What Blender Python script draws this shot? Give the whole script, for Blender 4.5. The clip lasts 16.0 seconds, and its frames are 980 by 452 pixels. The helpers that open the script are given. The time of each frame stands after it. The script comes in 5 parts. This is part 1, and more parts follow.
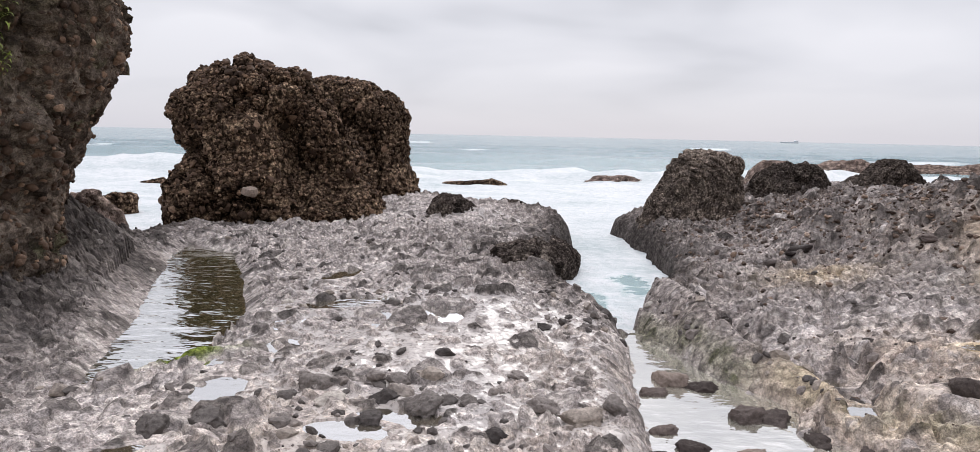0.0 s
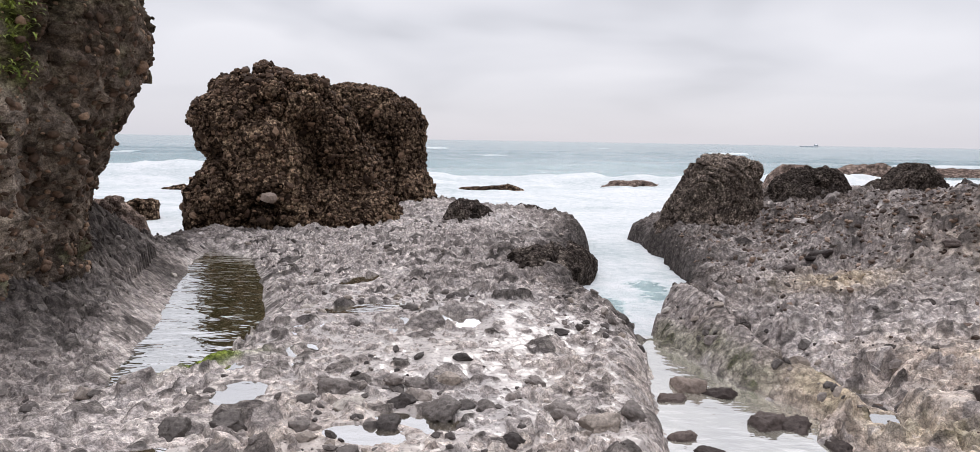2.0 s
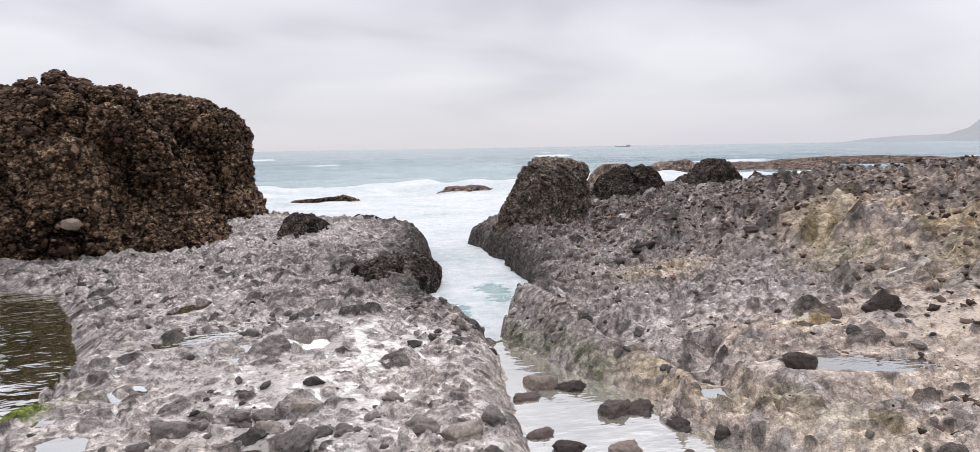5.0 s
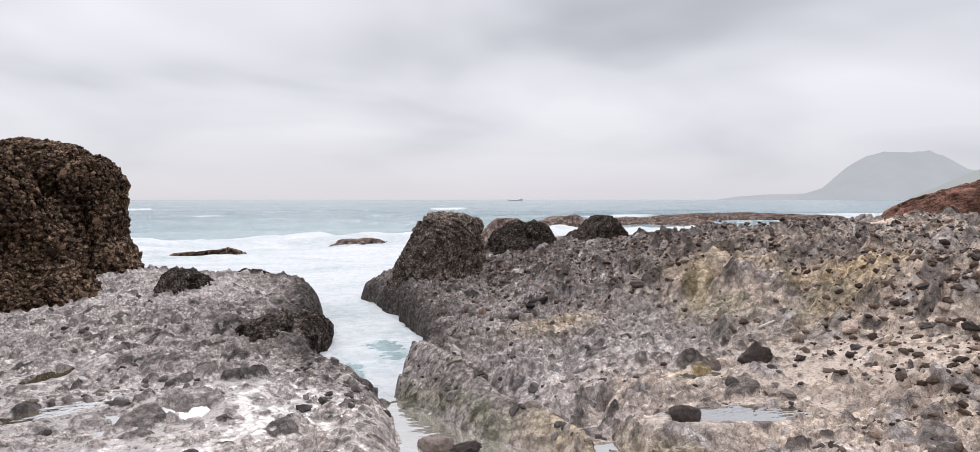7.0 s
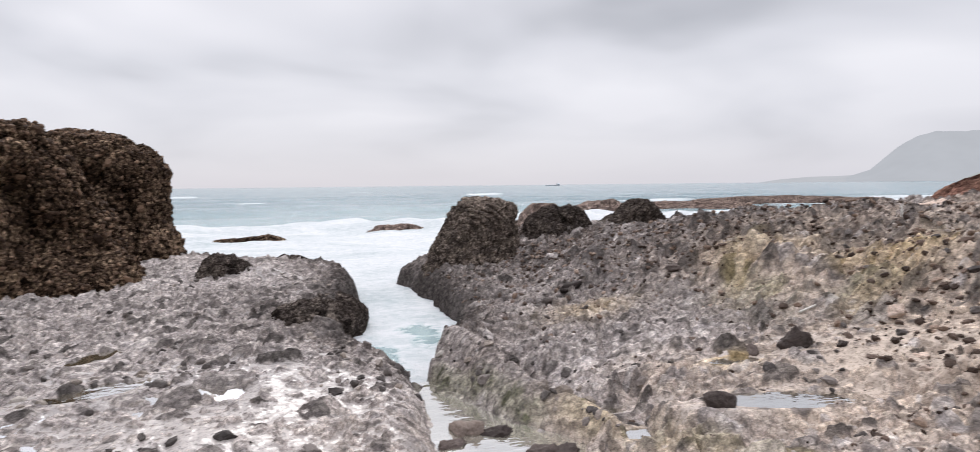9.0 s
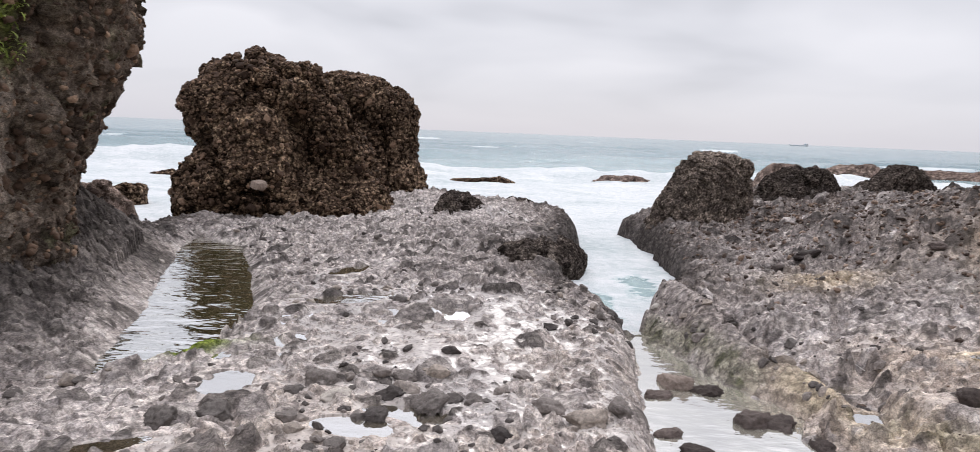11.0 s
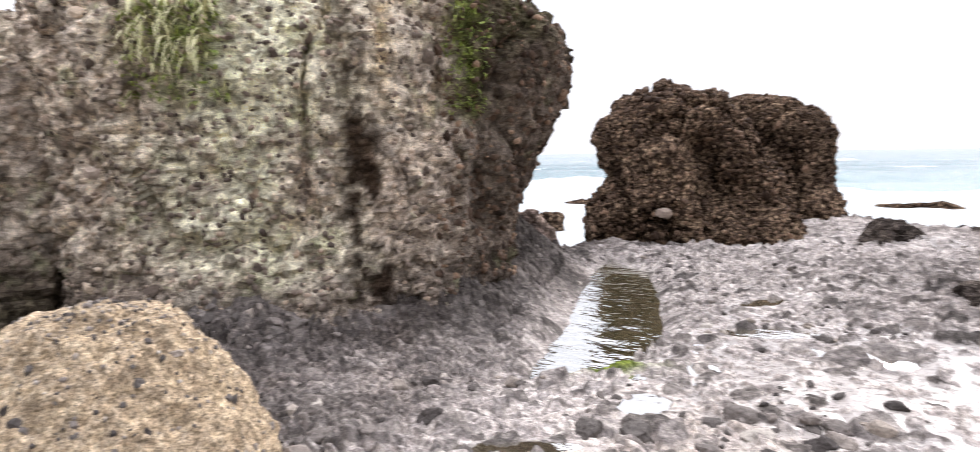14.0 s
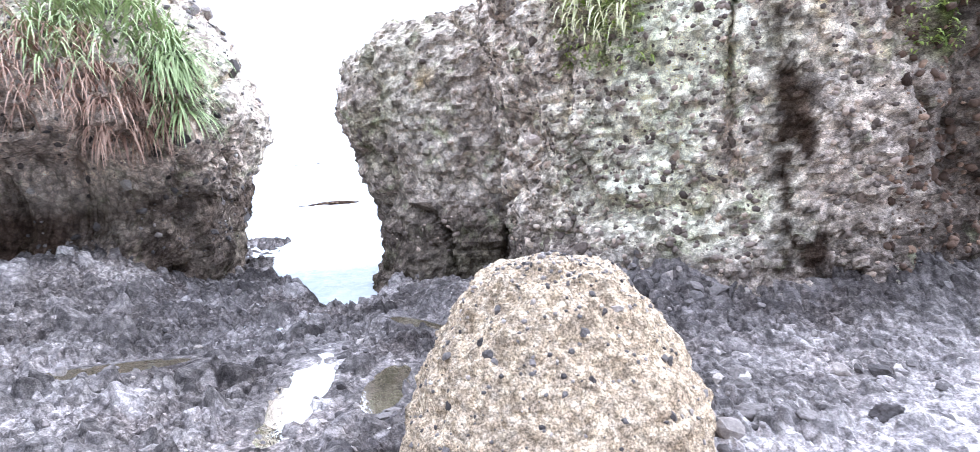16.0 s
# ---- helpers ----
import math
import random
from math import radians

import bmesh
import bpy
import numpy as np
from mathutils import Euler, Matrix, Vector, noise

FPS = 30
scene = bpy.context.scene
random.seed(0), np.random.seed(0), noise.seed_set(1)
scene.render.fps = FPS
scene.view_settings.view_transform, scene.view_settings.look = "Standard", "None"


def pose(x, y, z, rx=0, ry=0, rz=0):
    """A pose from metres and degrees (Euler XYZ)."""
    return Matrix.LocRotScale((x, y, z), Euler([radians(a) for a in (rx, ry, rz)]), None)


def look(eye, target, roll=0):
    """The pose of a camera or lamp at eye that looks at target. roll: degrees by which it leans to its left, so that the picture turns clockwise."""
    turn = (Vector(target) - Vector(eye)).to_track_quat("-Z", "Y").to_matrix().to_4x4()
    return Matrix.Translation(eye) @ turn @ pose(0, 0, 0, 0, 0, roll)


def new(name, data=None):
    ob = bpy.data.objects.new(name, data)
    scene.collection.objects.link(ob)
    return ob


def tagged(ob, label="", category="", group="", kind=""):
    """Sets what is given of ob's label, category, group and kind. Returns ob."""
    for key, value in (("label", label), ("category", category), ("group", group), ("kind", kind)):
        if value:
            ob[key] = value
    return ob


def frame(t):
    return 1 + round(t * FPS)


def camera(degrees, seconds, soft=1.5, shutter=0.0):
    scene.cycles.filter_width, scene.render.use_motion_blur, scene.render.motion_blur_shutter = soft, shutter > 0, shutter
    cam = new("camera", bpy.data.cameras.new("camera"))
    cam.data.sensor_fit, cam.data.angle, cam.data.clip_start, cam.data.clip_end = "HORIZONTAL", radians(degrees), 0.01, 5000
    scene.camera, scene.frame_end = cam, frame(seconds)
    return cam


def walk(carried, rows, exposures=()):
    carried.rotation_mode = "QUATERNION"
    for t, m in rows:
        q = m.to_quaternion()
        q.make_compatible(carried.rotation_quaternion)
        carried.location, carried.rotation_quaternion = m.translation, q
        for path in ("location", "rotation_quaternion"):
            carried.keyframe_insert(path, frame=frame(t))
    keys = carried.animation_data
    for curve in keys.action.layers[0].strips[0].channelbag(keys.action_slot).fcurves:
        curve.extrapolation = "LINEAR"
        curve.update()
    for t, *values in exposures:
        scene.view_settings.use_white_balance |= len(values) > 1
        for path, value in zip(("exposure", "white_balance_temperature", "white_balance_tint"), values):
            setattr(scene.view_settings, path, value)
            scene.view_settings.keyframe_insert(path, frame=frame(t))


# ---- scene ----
cam = camera(72.6, 16.0, soft=0.4, shutter=0.4)


def row(t, x, y, z, yaw, pitch, roll):
    """Time, eye, heading to the left of +y, tilt up and lean."""
    a, p = radians(yaw), radians(pitch)
    eye = Vector((x, y, z))
    return t, look(eye, eye + Vector((-math.sin(a) * math.cos(p), math.cos(a) * math.cos(p), math.sin(p))), roll)


walk(cam, [row(*r) for r in (
    (0.0, 0.0, 0.0, 1.6, 0.0, -7.76, 1.26), (0.5, -0.002, 0.002, 1.597, 0.54, -7.81, 0.72),
    (1.0, -0.002, -0.009, 1.599, 0.42, -7.72, 0.36), (1.5, 0.0, 0.002, 1.598, 0.84, -7.35, 0.71),
    (2.0, -0.004, -0.015, 1.602, 1.44, -7.33, 0.97), (2.5, -0.002, -0.026, 1.608, 0.89, -7.65, 0.79),
    (3.0, -0.002, -0.034, 1.613, -0.38, -7.65, 0.91), (3.5, -0.004, -0.021, 1.611, -2.66, -7.4, 1.7),
    (4.0, -0.012, 0.021, 1.614, -8.28, -6.96, 1.63), (4.5, -0.045, 0.039, 1.616, -10.51, -6.91, 0.36),
    (5.0, -0.07, 0.049, 1.617, -12.59, -6.7, -0.93), (5.2, -0.08, 0.066, 1.632, -13.83, -6.5, -1.14),
    (7.3, -0.08, 0.05, 1.673, -22.14, -1.91, -0.22), (7.5, -0.074, 0.056, 1.681, -22.13, -1.87, -0.56),
    (8.0, -0.048, 0.06, 1.664, -22.28, -1.89, -0.48), (8.5, -0.041, 0.056, 1.655, -22.24, -2.79, 0.52),
    (9.0, -0.002, 0.084, 1.641, -18.47, -3.51, -0.6), (9.5, 0.024, 0.09, 1.623, -12.37, -4.89, 0.57),
    (9.7, 0.028, 0.09, 1.624, -10.13, -5.47, 1.42), (11.8, -0.036, -0.06, 1.611, 3.61, -9.15, 0.98),
    (12.0, -0.027, -0.062, 1.619, 4.24, -9.38, 0.65), (12.5, -0.073, -0.045, 1.628, 11.5, -8.43, -0.45),
    (13.0, -0.12, -0.017, 1.615, 21.26, -6.84, -1.29), (13.5, -0.144, -0.017, 1.605, 26.5, -6.55, -0.69),
    (14.0, -0.164, -0.025, 1.612, 33.83, -6.07, -0.84), (14.5, -0.211, -0.011, 1.597, 45.4, -6.16, -1.74),
    (15.0, -0.286, -0.018, 1.579, 56.9, -6.49, -2.42), (15.5, -0.341, -0.048, 1.576, 64.27, -7.78, -3.38),
    (16.0, -0.405, -0.039, 1.569, 67.65, -7.65, -3.64),
)], exposures=(
    (0.0, 0.0, 6500, 10), (12.0, 0.0, 6500, 10), (12.5, 0.05, 6500, 10), (13.0, 0.2, 6500, 10), (13.5, 0.42, 6500, 10),
    (14.5, 0.88, 6450, 10), (15.2, 1.3, 6000, 10), (15.6, 1.4, 5600, 10), (16.0, 1.4, 5300, 10)))

# ---- world and sun ----
SUN_ELEVATION, SUN_TURN = 42.0, 8.0     # degrees; turn to the right of +y
world = bpy.data.worlds.new("overcast")
scene.world = world
world.use_nodes = True
wt = world.node_tree
wt.nodes.clear()


def link(tree, a, b):
    tree.links.new(a, b)


def ramp(tree, stops, fac):
    n = tree.nodes.new("ShaderNodeValToRGB")
    e = n.color_ramp.elements
    while len(e) < len(stops):
        e.new(0.5)
    for el, (p, c) in zip(e, stops):
        el.position = p
        el.color = (*c, 1) if isinstance(c, tuple) else (c, c, c, 1)
    tree.links.new(fac, n.inputs[0])
    return n


def mixc(tree, fac, a, b, blend="MIX"):
    n = tree.nodes.new("ShaderNodeMix")
    n.data_type, n.blend_type = "RGBA", blend
    for sock, v in ((n.inputs[0], fac), (n.inputs[6], a), (n.inputs[7], b)):
        if isinstance(v, bpy.types.NodeSocket):
            tree.links.new(v, sock)
        else:
            sock.default_value = v if not isinstance(v, tuple) else (*v, 1)
    return n.outputs[2]


def maths(tree, op, a, b=0.0, clamp=False):
    n = tree.nodes.new("ShaderNodeMath")
    n.operation, n.use_clamp = op, clamp
    for sock, v in zip(n.inputs, (a, b)):
        if isinstance(v, bpy.types.NodeSocket):
            tree.links.new(v, sock)
        else:
            sock.default_value = v
    return n.outputs[0]


def noise_tex(tree, vec, scale, detail=4.0, rough=0.55, distort=0.0):
    n = tree.nodes.new("ShaderNodeTexNoise")
    n.inputs["Scale"].default_value, n.inputs["Detail"].default_value = scale, detail
    n.inputs["Roughness"].default_value, n.inputs["Distortion"].default_value = rough, distort
    if vec is not None:
        tree.links.new(vec, n.inputs["Vector"])
    return n.outputs[0]


sky = wt.nodes.new("ShaderNodeTexSky")
sky.sky_type, sky.sun_disc = "NISHITA", False
sky.sun_elevation, sky.sun_rotation = radians(SUN_ELEVATION), radians(SUN_TURN)
tc = wt.nodes.new("ShaderNodeTexCoord")
sep = wt.nodes.new("ShaderNodeSeparateXYZ")
link(wt, tc.outputs["Generated"], sep.inputs[0])
lift = maths(wt, "ADD", maths(wt, "MAXIMUM", sep.outputs[2], 0.0), 0.22)
comb = wt.nodes.new("ShaderNodeCombineXYZ")
link(wt, maths(wt, "DIVIDE", sep.outputs[0], lift), comb.inputs[0])
link(wt, maths(wt, "DIVIDE", sep.outputs[1], lift), comb.inputs[1])
puffs = noise_tex(wt, comb.outputs[0], 0.9, 3.5, 0.42, 0.3)
cloud = ramp(wt, ((0.3, (0.5, 0.508, 0.555)), (0.45, (0.73, 0.732, 0.79)), (0.6, (0.9, 0.892, 0.945))), puffs)
low = ramp(wt, ((0.0, 1.0), (0.16, 0.0)), maths(wt, "MAXIMUM", sep.outputs[2], 0.0))
veil = mixc(wt, low.outputs[0], cloud.outputs[0], (0.7, 0.697, 0.768))
dim = wt.nodes.new("ShaderNodeVectorMath")
dim.operation = "SCALE"
dim.inputs[3].default_value = 0.1
link(wt, sky.outputs[0], dim.inputs[0])
total = mixc(wt, 0.93, dim.outputs[0], veil)
back = wt.nodes.new("ShaderNodeBackground")
# an overcast sky is brightest overhead
rise = maths(wt, "MULTIPLY", maths(wt, "MAXIMUM", maths(wt, "SUBTRACT", sep.outputs[2], 0.38), 0.0), 2.5)
link(wt, maths(wt, "ADD", 1.0, rise), back.inputs[1])
link(wt, total, back.inputs[0])
link(wt, back.outputs[0], wt.nodes.new("ShaderNodeOutputWorld").inputs[0])

sun_data = bpy.data.lights.new("sun", "SUN")
sun_data.energy, sun_data.angle, sun_data.color = 1.5, radians(14), (1.0, 0.97, 0.94)
sun = new("sun", sun_data)
_e, _a = radians(SUN_ELEVATION), radians(SUN_TURN)
sun.matrix_world = look(Vector((math.sin(_a) * math.cos(_e), math.cos(_a) * math.cos(_e), math.sin(_e))) * 30, (0, 0, 0))

# ---- noise in numpy ----


def hashed(ix, iy, iz, seed):
    h = (ix.astype(np.int64) * 374761393 + iy.astype(np.int64) * 668265263 + iz.astype(np.int64) * 2147483647 + seed * 974711) & 0xFFFFFFFF
    h = ((h ^ (h >> 13)) * 1274126177) & 0xFFFFFFFF
    h = ((h ^ (h >> 16)) * 2246822519) & 0xFFFFFFFF
    return ((h ^ (h >> 15)) & 0xFFFFFF) / float(0x1000000)


def vnoise(x, y, z, seed=0):
    fx, fy, fz = np.floor(x), np.floor(y), np.floor(z)
    tx, ty, tz = x - fx, y - fy, z - fz
    tx, ty, tz = (t * t * t * (t * (t * 6 - 15) + 10) for t in (tx, ty, tz))
    out = 0.0
    for i in (0, 1):
        for j in (0, 1):
            for k in (0, 1):
                w = (tx if i else 1 - tx) * (ty if j else 1 - ty) * (tz if k else 1 - tz)
                out = out + w * hashed(fx + i, fy + j, fz + k, seed)
    return out * 2 - 1


def fbm(x, y, z=0.0, scale=1.0, octaves=4, seed=0, gain=0.5):
    z = np.zeros_like(x) + z
    out, amp, total = 0.0, 1.0, 0.0
    for o in range(octaves):
        s = scale * 2.03 ** o
        out = out + amp * vnoise(x * s + 17.3 * o, y * s - 9.1 * o, z * s + 3.7 * o, seed + o)
        total += amp
        amp *= gain
    return out / total


def pebbles(x, y, z, cell, seed, share=0.6, flat=1.0):
    """Half-round stones bedded in a surface: height as a share of the cell, and how far the point lies on one."""
    three = isinstance(z, np.ndarray)
    gx, gy = x / cell, y / cell
    gz = z / cell if three else np.zeros_like(gx)
    fx, fy, fz = np.floor(gx), np.floor(gy), np.floor(gz)
    best = np.zeros_like(gx)
    tone = np.zeros_like(gx)
    for i in (-1, 0, 1):
        for j in (-1, 0, 1):
            for k in ((-1, 0, 1) if three else (0,)):
                cx, cy, cz = fx + i, fy + j, fz + k
                there = hashed(cx, cy, cz, seed) < share
                px, py = cx + hashed(cx, cy, cz, seed + 1), cy + hashed(cx, cy, cz, seed + 2)
                pz = cz + hashed(cx, cy, cz, seed + 3) if three else 0.0
                r = 0.22 + 0.4 * hashed(cx, cy, cz, seed + 4) ** 1.5
                st = 0.7 + 0.6 * hashed(cx, cy, cz, seed + 5)
                ex, ey, ez = (gx - px) * st, (gy - py) / st, (gz - pz if three else 0.0)
                ta, tb = hashed(cx, cy, cz, seed + 7) - 0.5, hashed(cx, cy, cz, seed + 8) - 0.5
                d = 0.62 * np.sqrt(ex ** 2 + ey ** 2 + ez ** 2) + 0.38 * np.maximum(np.abs(ex * 0.8 + ey * 0.6), np.abs(ey * 0.8 - ex * 0.6 + ez))
                b = np.minimum((r - d) * 2.2, r * 0.62 + (ex * ta + ey * tb + ez * (ta + tb)) * 0.9)
                b = np.where(there, np.maximum(b, 0) * flat, 0)
                tone = np.where(b > best, hashed(cx, cy, cz, seed + 6), tone)
                best = np.maximum(best, b)
    return best, tone


def smooth(a, b, v):
    t = np.clip((v - a) / (b - a), 0, 1)
    return t * t * (3 - 2 * t)


def outside(x, y, poly):
    """Signed distance to a polygon of the plan: below nought inside."""
    d2 = np.full_like(x, 1e9)
    inside = np.zeros(x.shape, bool)
    n = len(poly)
    for i in range(n):
        (ax, ay), (bx, by) = poly[i], poly[(i + 1) % n]
        ex, ey = bx - ax, by - ay
        t = np.clip(((x - ax) * ex + (y - ay) * ey) / (ex * ex + ey * ey), 0, 1)
        d2 = np.minimum(d2, (x - ax - t * ex) ** 2 + (y - ay - t * ey) ** 2)
        cond = ((ay > y) != (by > y)) & (x < ex * (y - ay) / ((by - ay) or 1e-9) + ax)
        inside ^= cond
    return np.where(inside, -np.sqrt(d2), np.sqrt(d2))


def along(x, y, line):
    """Distance to a line of the plan, and the side (left of it above nought)."""
    d2 = np.full_like(x, 1e9)
    side = np.zeros_like(x)
    for (ax, ay), (bx, by) in zip(line, line[1:]):
        ex, ey = bx - ax, by - ay
        t = np.clip(((x - ax) * ex + (y - ay) * ey) / (ex * ex + ey * ey), 0, 1)
        q = (x - ax - t * ex) ** 2 + (y - ay - t * ey) ** 2
        s = ex * (y - ay) - ey * (x - ax)
        side = np.where(q < d2 - 1e-9, s, side)
        d2 = np.minimum(d2, q)
    return np.sqrt(d2), np.sign(side)


def sheet(name, px, py, pz, wrap, attrs, material, flip=False, shade=True, caps=False):
    """A mesh object from a grid of places (rows by columns)."""
    nr, nc = px.shape
    verts = np.stack([px, py, pz], -1).reshape(-1, 3).astype(np.float32)
    i, j = np.meshgrid(np.arange(nr - 1), np.arange(nc if wrap else nc - 1), indexing="ij")
    j2 = (j + 1) % nc
    quads = np.stack([i * nc + j, i * nc + j2, (i + 1) * nc + j2, (i + 1) * nc + j], -1).reshape(-1, 4)
    if flip:
        quads = quads[:, ::-1]
    me = bpy.data.meshes.new(name)
    me.vertices.add(len(verts))
    me.vertices.foreach_set("co", verts.ravel())
    me.loops.add(quads.size)
    me.loops.foreach_set("vertex_index", quads.ravel().astype(np.int32))
    me.polygons.add(len(quads))
    me.polygons.foreach_set("loop_start", np.arange(0, quads.size, 4, dtype=np.int32))
    me.polygons.foreach_set("use_smooth", np.full(len(quads), shade))
    me.update(calc_edges=True)
    for key, values in attrs.items():
        at = me.attributes.new(key, "FLOAT", "POINT")
        at.data.foreach_set("value", np.ascontiguousarray(values, dtype=np.float32).ravel())
    me.materials.append(material)
    return new(name, me)


def part(name, bm, material, parent=None, label=""):
    me = bpy.data.meshes.new(name)
    bm.to_mesh(me)
    bm.free()
    for p in me.polygons:
        p.use_smooth = True
    me.materials.append(material)
    ob = new(name, me)
    if parent:
        ob.parent = parent
    if label:
        tagged(ob, label)
    return ob


# ---- materials ----


def material(name):
    m = bpy.data.materials.new(name)
    m.use_nodes = True
    t = m.node_tree
    b = t.nodes["Principled BSDF"]
    return m, t, b


def attr(tree, name):
    n = tree.nodes.new("ShaderNodeAttribute")
    n.attribute_name = name
    return n.outputs["Fac"]


def place(tree):
    return tree.nodes.new("ShaderNodeNewGeometry").outputs["Position"]


def bump(tree, b, height, strength, distance):
    n = tree.nodes.new("ShaderNodeBump")
    n.inputs["Strength"].default_value, n.inputs["Distance"].default_value = strength, distance
    link(tree, height, n.inputs["Height"])
    link(tree, n.outputs[0], b.inputs["Normal"])


def rock_material(name, dark, mid, light, tan, rough=(0.45, 0.9), lichen=None, packed=(11.0, 27.0), pack=0.6, relief=0.05, film=0.4, soak=0.55,
                  drench=(0.5, 0.48, 0.46), blotch=0.35, studs=0.7, speckle=0.9):
    """Bedded conglomerate: a paste of two scales of tone, packed stones each with its own colour and dark joints, tan silt,
    brown rock, moss and a wet film."""
    m, t, b = material(name)
    pos = place(t)
    big = noise_tex(t, pos, 0.8, 4, 0.55, 0.3)
    mids = noise_tex(t, pos, 9.0, 4, 0.55)
    small = noise_tex(t, pos, 30.0, 4, 0.6)
    fine = noise_tex(t, pos, 95.0, 4, 0.7)
    wob = t.nodes.new("ShaderNodeVectorMath")
    wob.operation = "MULTIPLY_ADD"
    nz = t.nodes.new("ShaderNodeTexNoise")
    nz.inputs["Scale"].default_value = 14.0
    link(t, pos, nz.inputs["Vector"])
    link(t, nz.outputs["Color"], wob.inputs[0])
    wob.inputs[1].default_value = (0.6 / packed[1], 0.6 / packed[1], 0.9 / packed[1])
    link(t, pos, wob.inputs[2])
    cells, deeps = [], []
    for sc in packed:
        vo = t.nodes.new("ShaderNodeTexVoronoi")
        vo.inputs["Scale"].default_value = sc
        link(t, wob.outputs[0], vo.inputs["Vector"])
        sp = t.nodes.new("ShaderNodeSeparateColor")
        link(t, vo.outputs["Color"], sp.inputs[0])
        cells.append(sp.outputs[0])
        deeps.append(vo.outputs["Distance"])
    base = ramp(t, ((0.36, dark), (0.5, mid), (0.62, light)), mixc(t, blotch, small, big))
    brown = ramp(t, ((0.36, (0.038, 0.029, 0.0255)), (0.5, (0.11, 0.089, 0.08)), (0.64, (0.23, 0.192, 0.173))), small)
    col = mixc(t, attr(t, "umber"), base.outputs[0], brown.outputs[0])
    col = mixc(t, attr(t, "silt"), col, tan)
    stone = ramp(t, ((0.0, tuple(v * 0.16 for v in dark)), (0.5, tuple(v * 0.75 for v in dark)), (0.82, tuple(v * 0.75 for v in mid)), (1.0, tuple(v * 0.9 for v in light))), attr(t, "tone"))
    col = mixc(t, maths(t, "MULTIPLY", attr(t, "stone"), studs), col, stone.outputs[0])
    if lichen:
        spots = ramp(t, ((0.56, 0.0), (0.66, 1.0)), noise_tex(t, pos, 2.6, 7, 0.72))
        col = mixc(t, maths(t, "MULTIPLY", spots.outputs[0], 0.5), col, lichen)
    col = mixc(t, attr(t, "ochre"), col, mixc(t, small, (0.5, 0.33, 0.11), (0.86, 0.66, 0.3)))
    green = ramp(t, ((0.35, (0.05, 0.075, 0.02)), (0.65, (0.26, 0.32, 0.07))), small)
    col = mixc(t, attr(t, "moss"), col, green.outputs[0])
    piece = ramp(t, ((0.1, (0.34, 0.31, 0.31)), (0.34, (0.8, 0.76, 0.74)), (0.55, (1.22, 1.13, 1.07)), (0.75, (1.45, 1.44, 1.34)), (0.93, (2.0, 1.93, 1.82))), mixc(t, 0.25, cells[0], cells[1]))
    col = mixc(t, pack, col, mixc(t, 1.0, col, piece.outputs[0], "MULTIPLY"))
    gap = ramp(t, ((0.4, 1.12), (0.66, 0.12)), mixc(t, 0.25, deeps[0], deeps[1]))
    col = mixc(t, pack, col, mixc(t, 1.0, col, gap.outputs[0], "MULTIPLY"))
    speck = ramp(t, ((0.38, 0.38), (0.5, 1.05), (0.62, 1.75)), fine)
    col = mixc(t, speckle, col, mixc(t, 1.0, col, speck.outputs[0], "MULTIPLY"))
    rag = maths(t, "ADD", attr(t, "paste"), maths(t, "MULTIPLY", maths(t, "SUBTRACT", mixc(t, 0.5, mids, small), 0.5), 2.6))
    paste = maths(t, "MULTIPLY", ramp(t, ((0.4, 0.0), (0.6, 1.0)), rag).outputs[0], ramp(t, ((0.02, 0.0), (0.1, 1.0)), attr(t, "paste")).outputs[0])
    grains = ramp(t, ((0.54, 1.0), (0.6, 0.4)), noise_tex(t, pos, 38.0, 3, 0.6))
    mud = ramp(t, ((0.36, tuple(v * 0.72 for v in tan)), (0.5, tan), (0.62, tuple(min(0.85, v * 1.2) for v in tan))), mixc(t, 0.5, mids, small))
    pink = mixc(t, attr(t, "silt"), mixc(t, 0.75, mud.outputs[0], mixc(t, mids, (0.33, 0.308, 0.308), (0.52, 0.493, 0.493))), mud.outputs[0])
    col = mixc(t, maths(t, "MULTIPLY", paste, 0.92), col, mixc(t, 0.75, pink, mixc(t, 1.0, pink, grains.outputs[0], "MULTIPLY")))
    # on the cliffs this mask also carries shade put into the colour
    wet = attr(t, "wet")
    col = mixc(t, maths(t, "MULTIPLY", wet, soak), col, mixc(t, 1.0, col, drench, "MULTIPLY"))
    link(t, col, b.inputs["Base Color"])
    r = maths(t, "SUBTRACT", rough[1], maths(t, "MULTIPLY", wet, rough[1] - rough[0]))
    r = maths(t, "ADD", r, maths(t, "MULTIPLY", maths(t, "SUBTRACT", mids, 0.5), 0.4), True)
    link(t, r, b.inputs["Roughness"])
    inv = maths(t, "SUBTRACT", 1.0, mixc(t, 0.45, deeps[0], deeps[1]))
    bump(t, b, maths(t, "MULTIPLY", mixc(t, 0.4, inv, mixc(t, 0.4, small, fine)), maths(t, "SUBTRACT", 1.0, maths(t, "MULTIPLY", paste, 0.6))), 1.0, relief)
    lies = ramp(t, ((0.43, 0.15), (0.53, 1.0)), mixc(t, 0.4, mids, small))
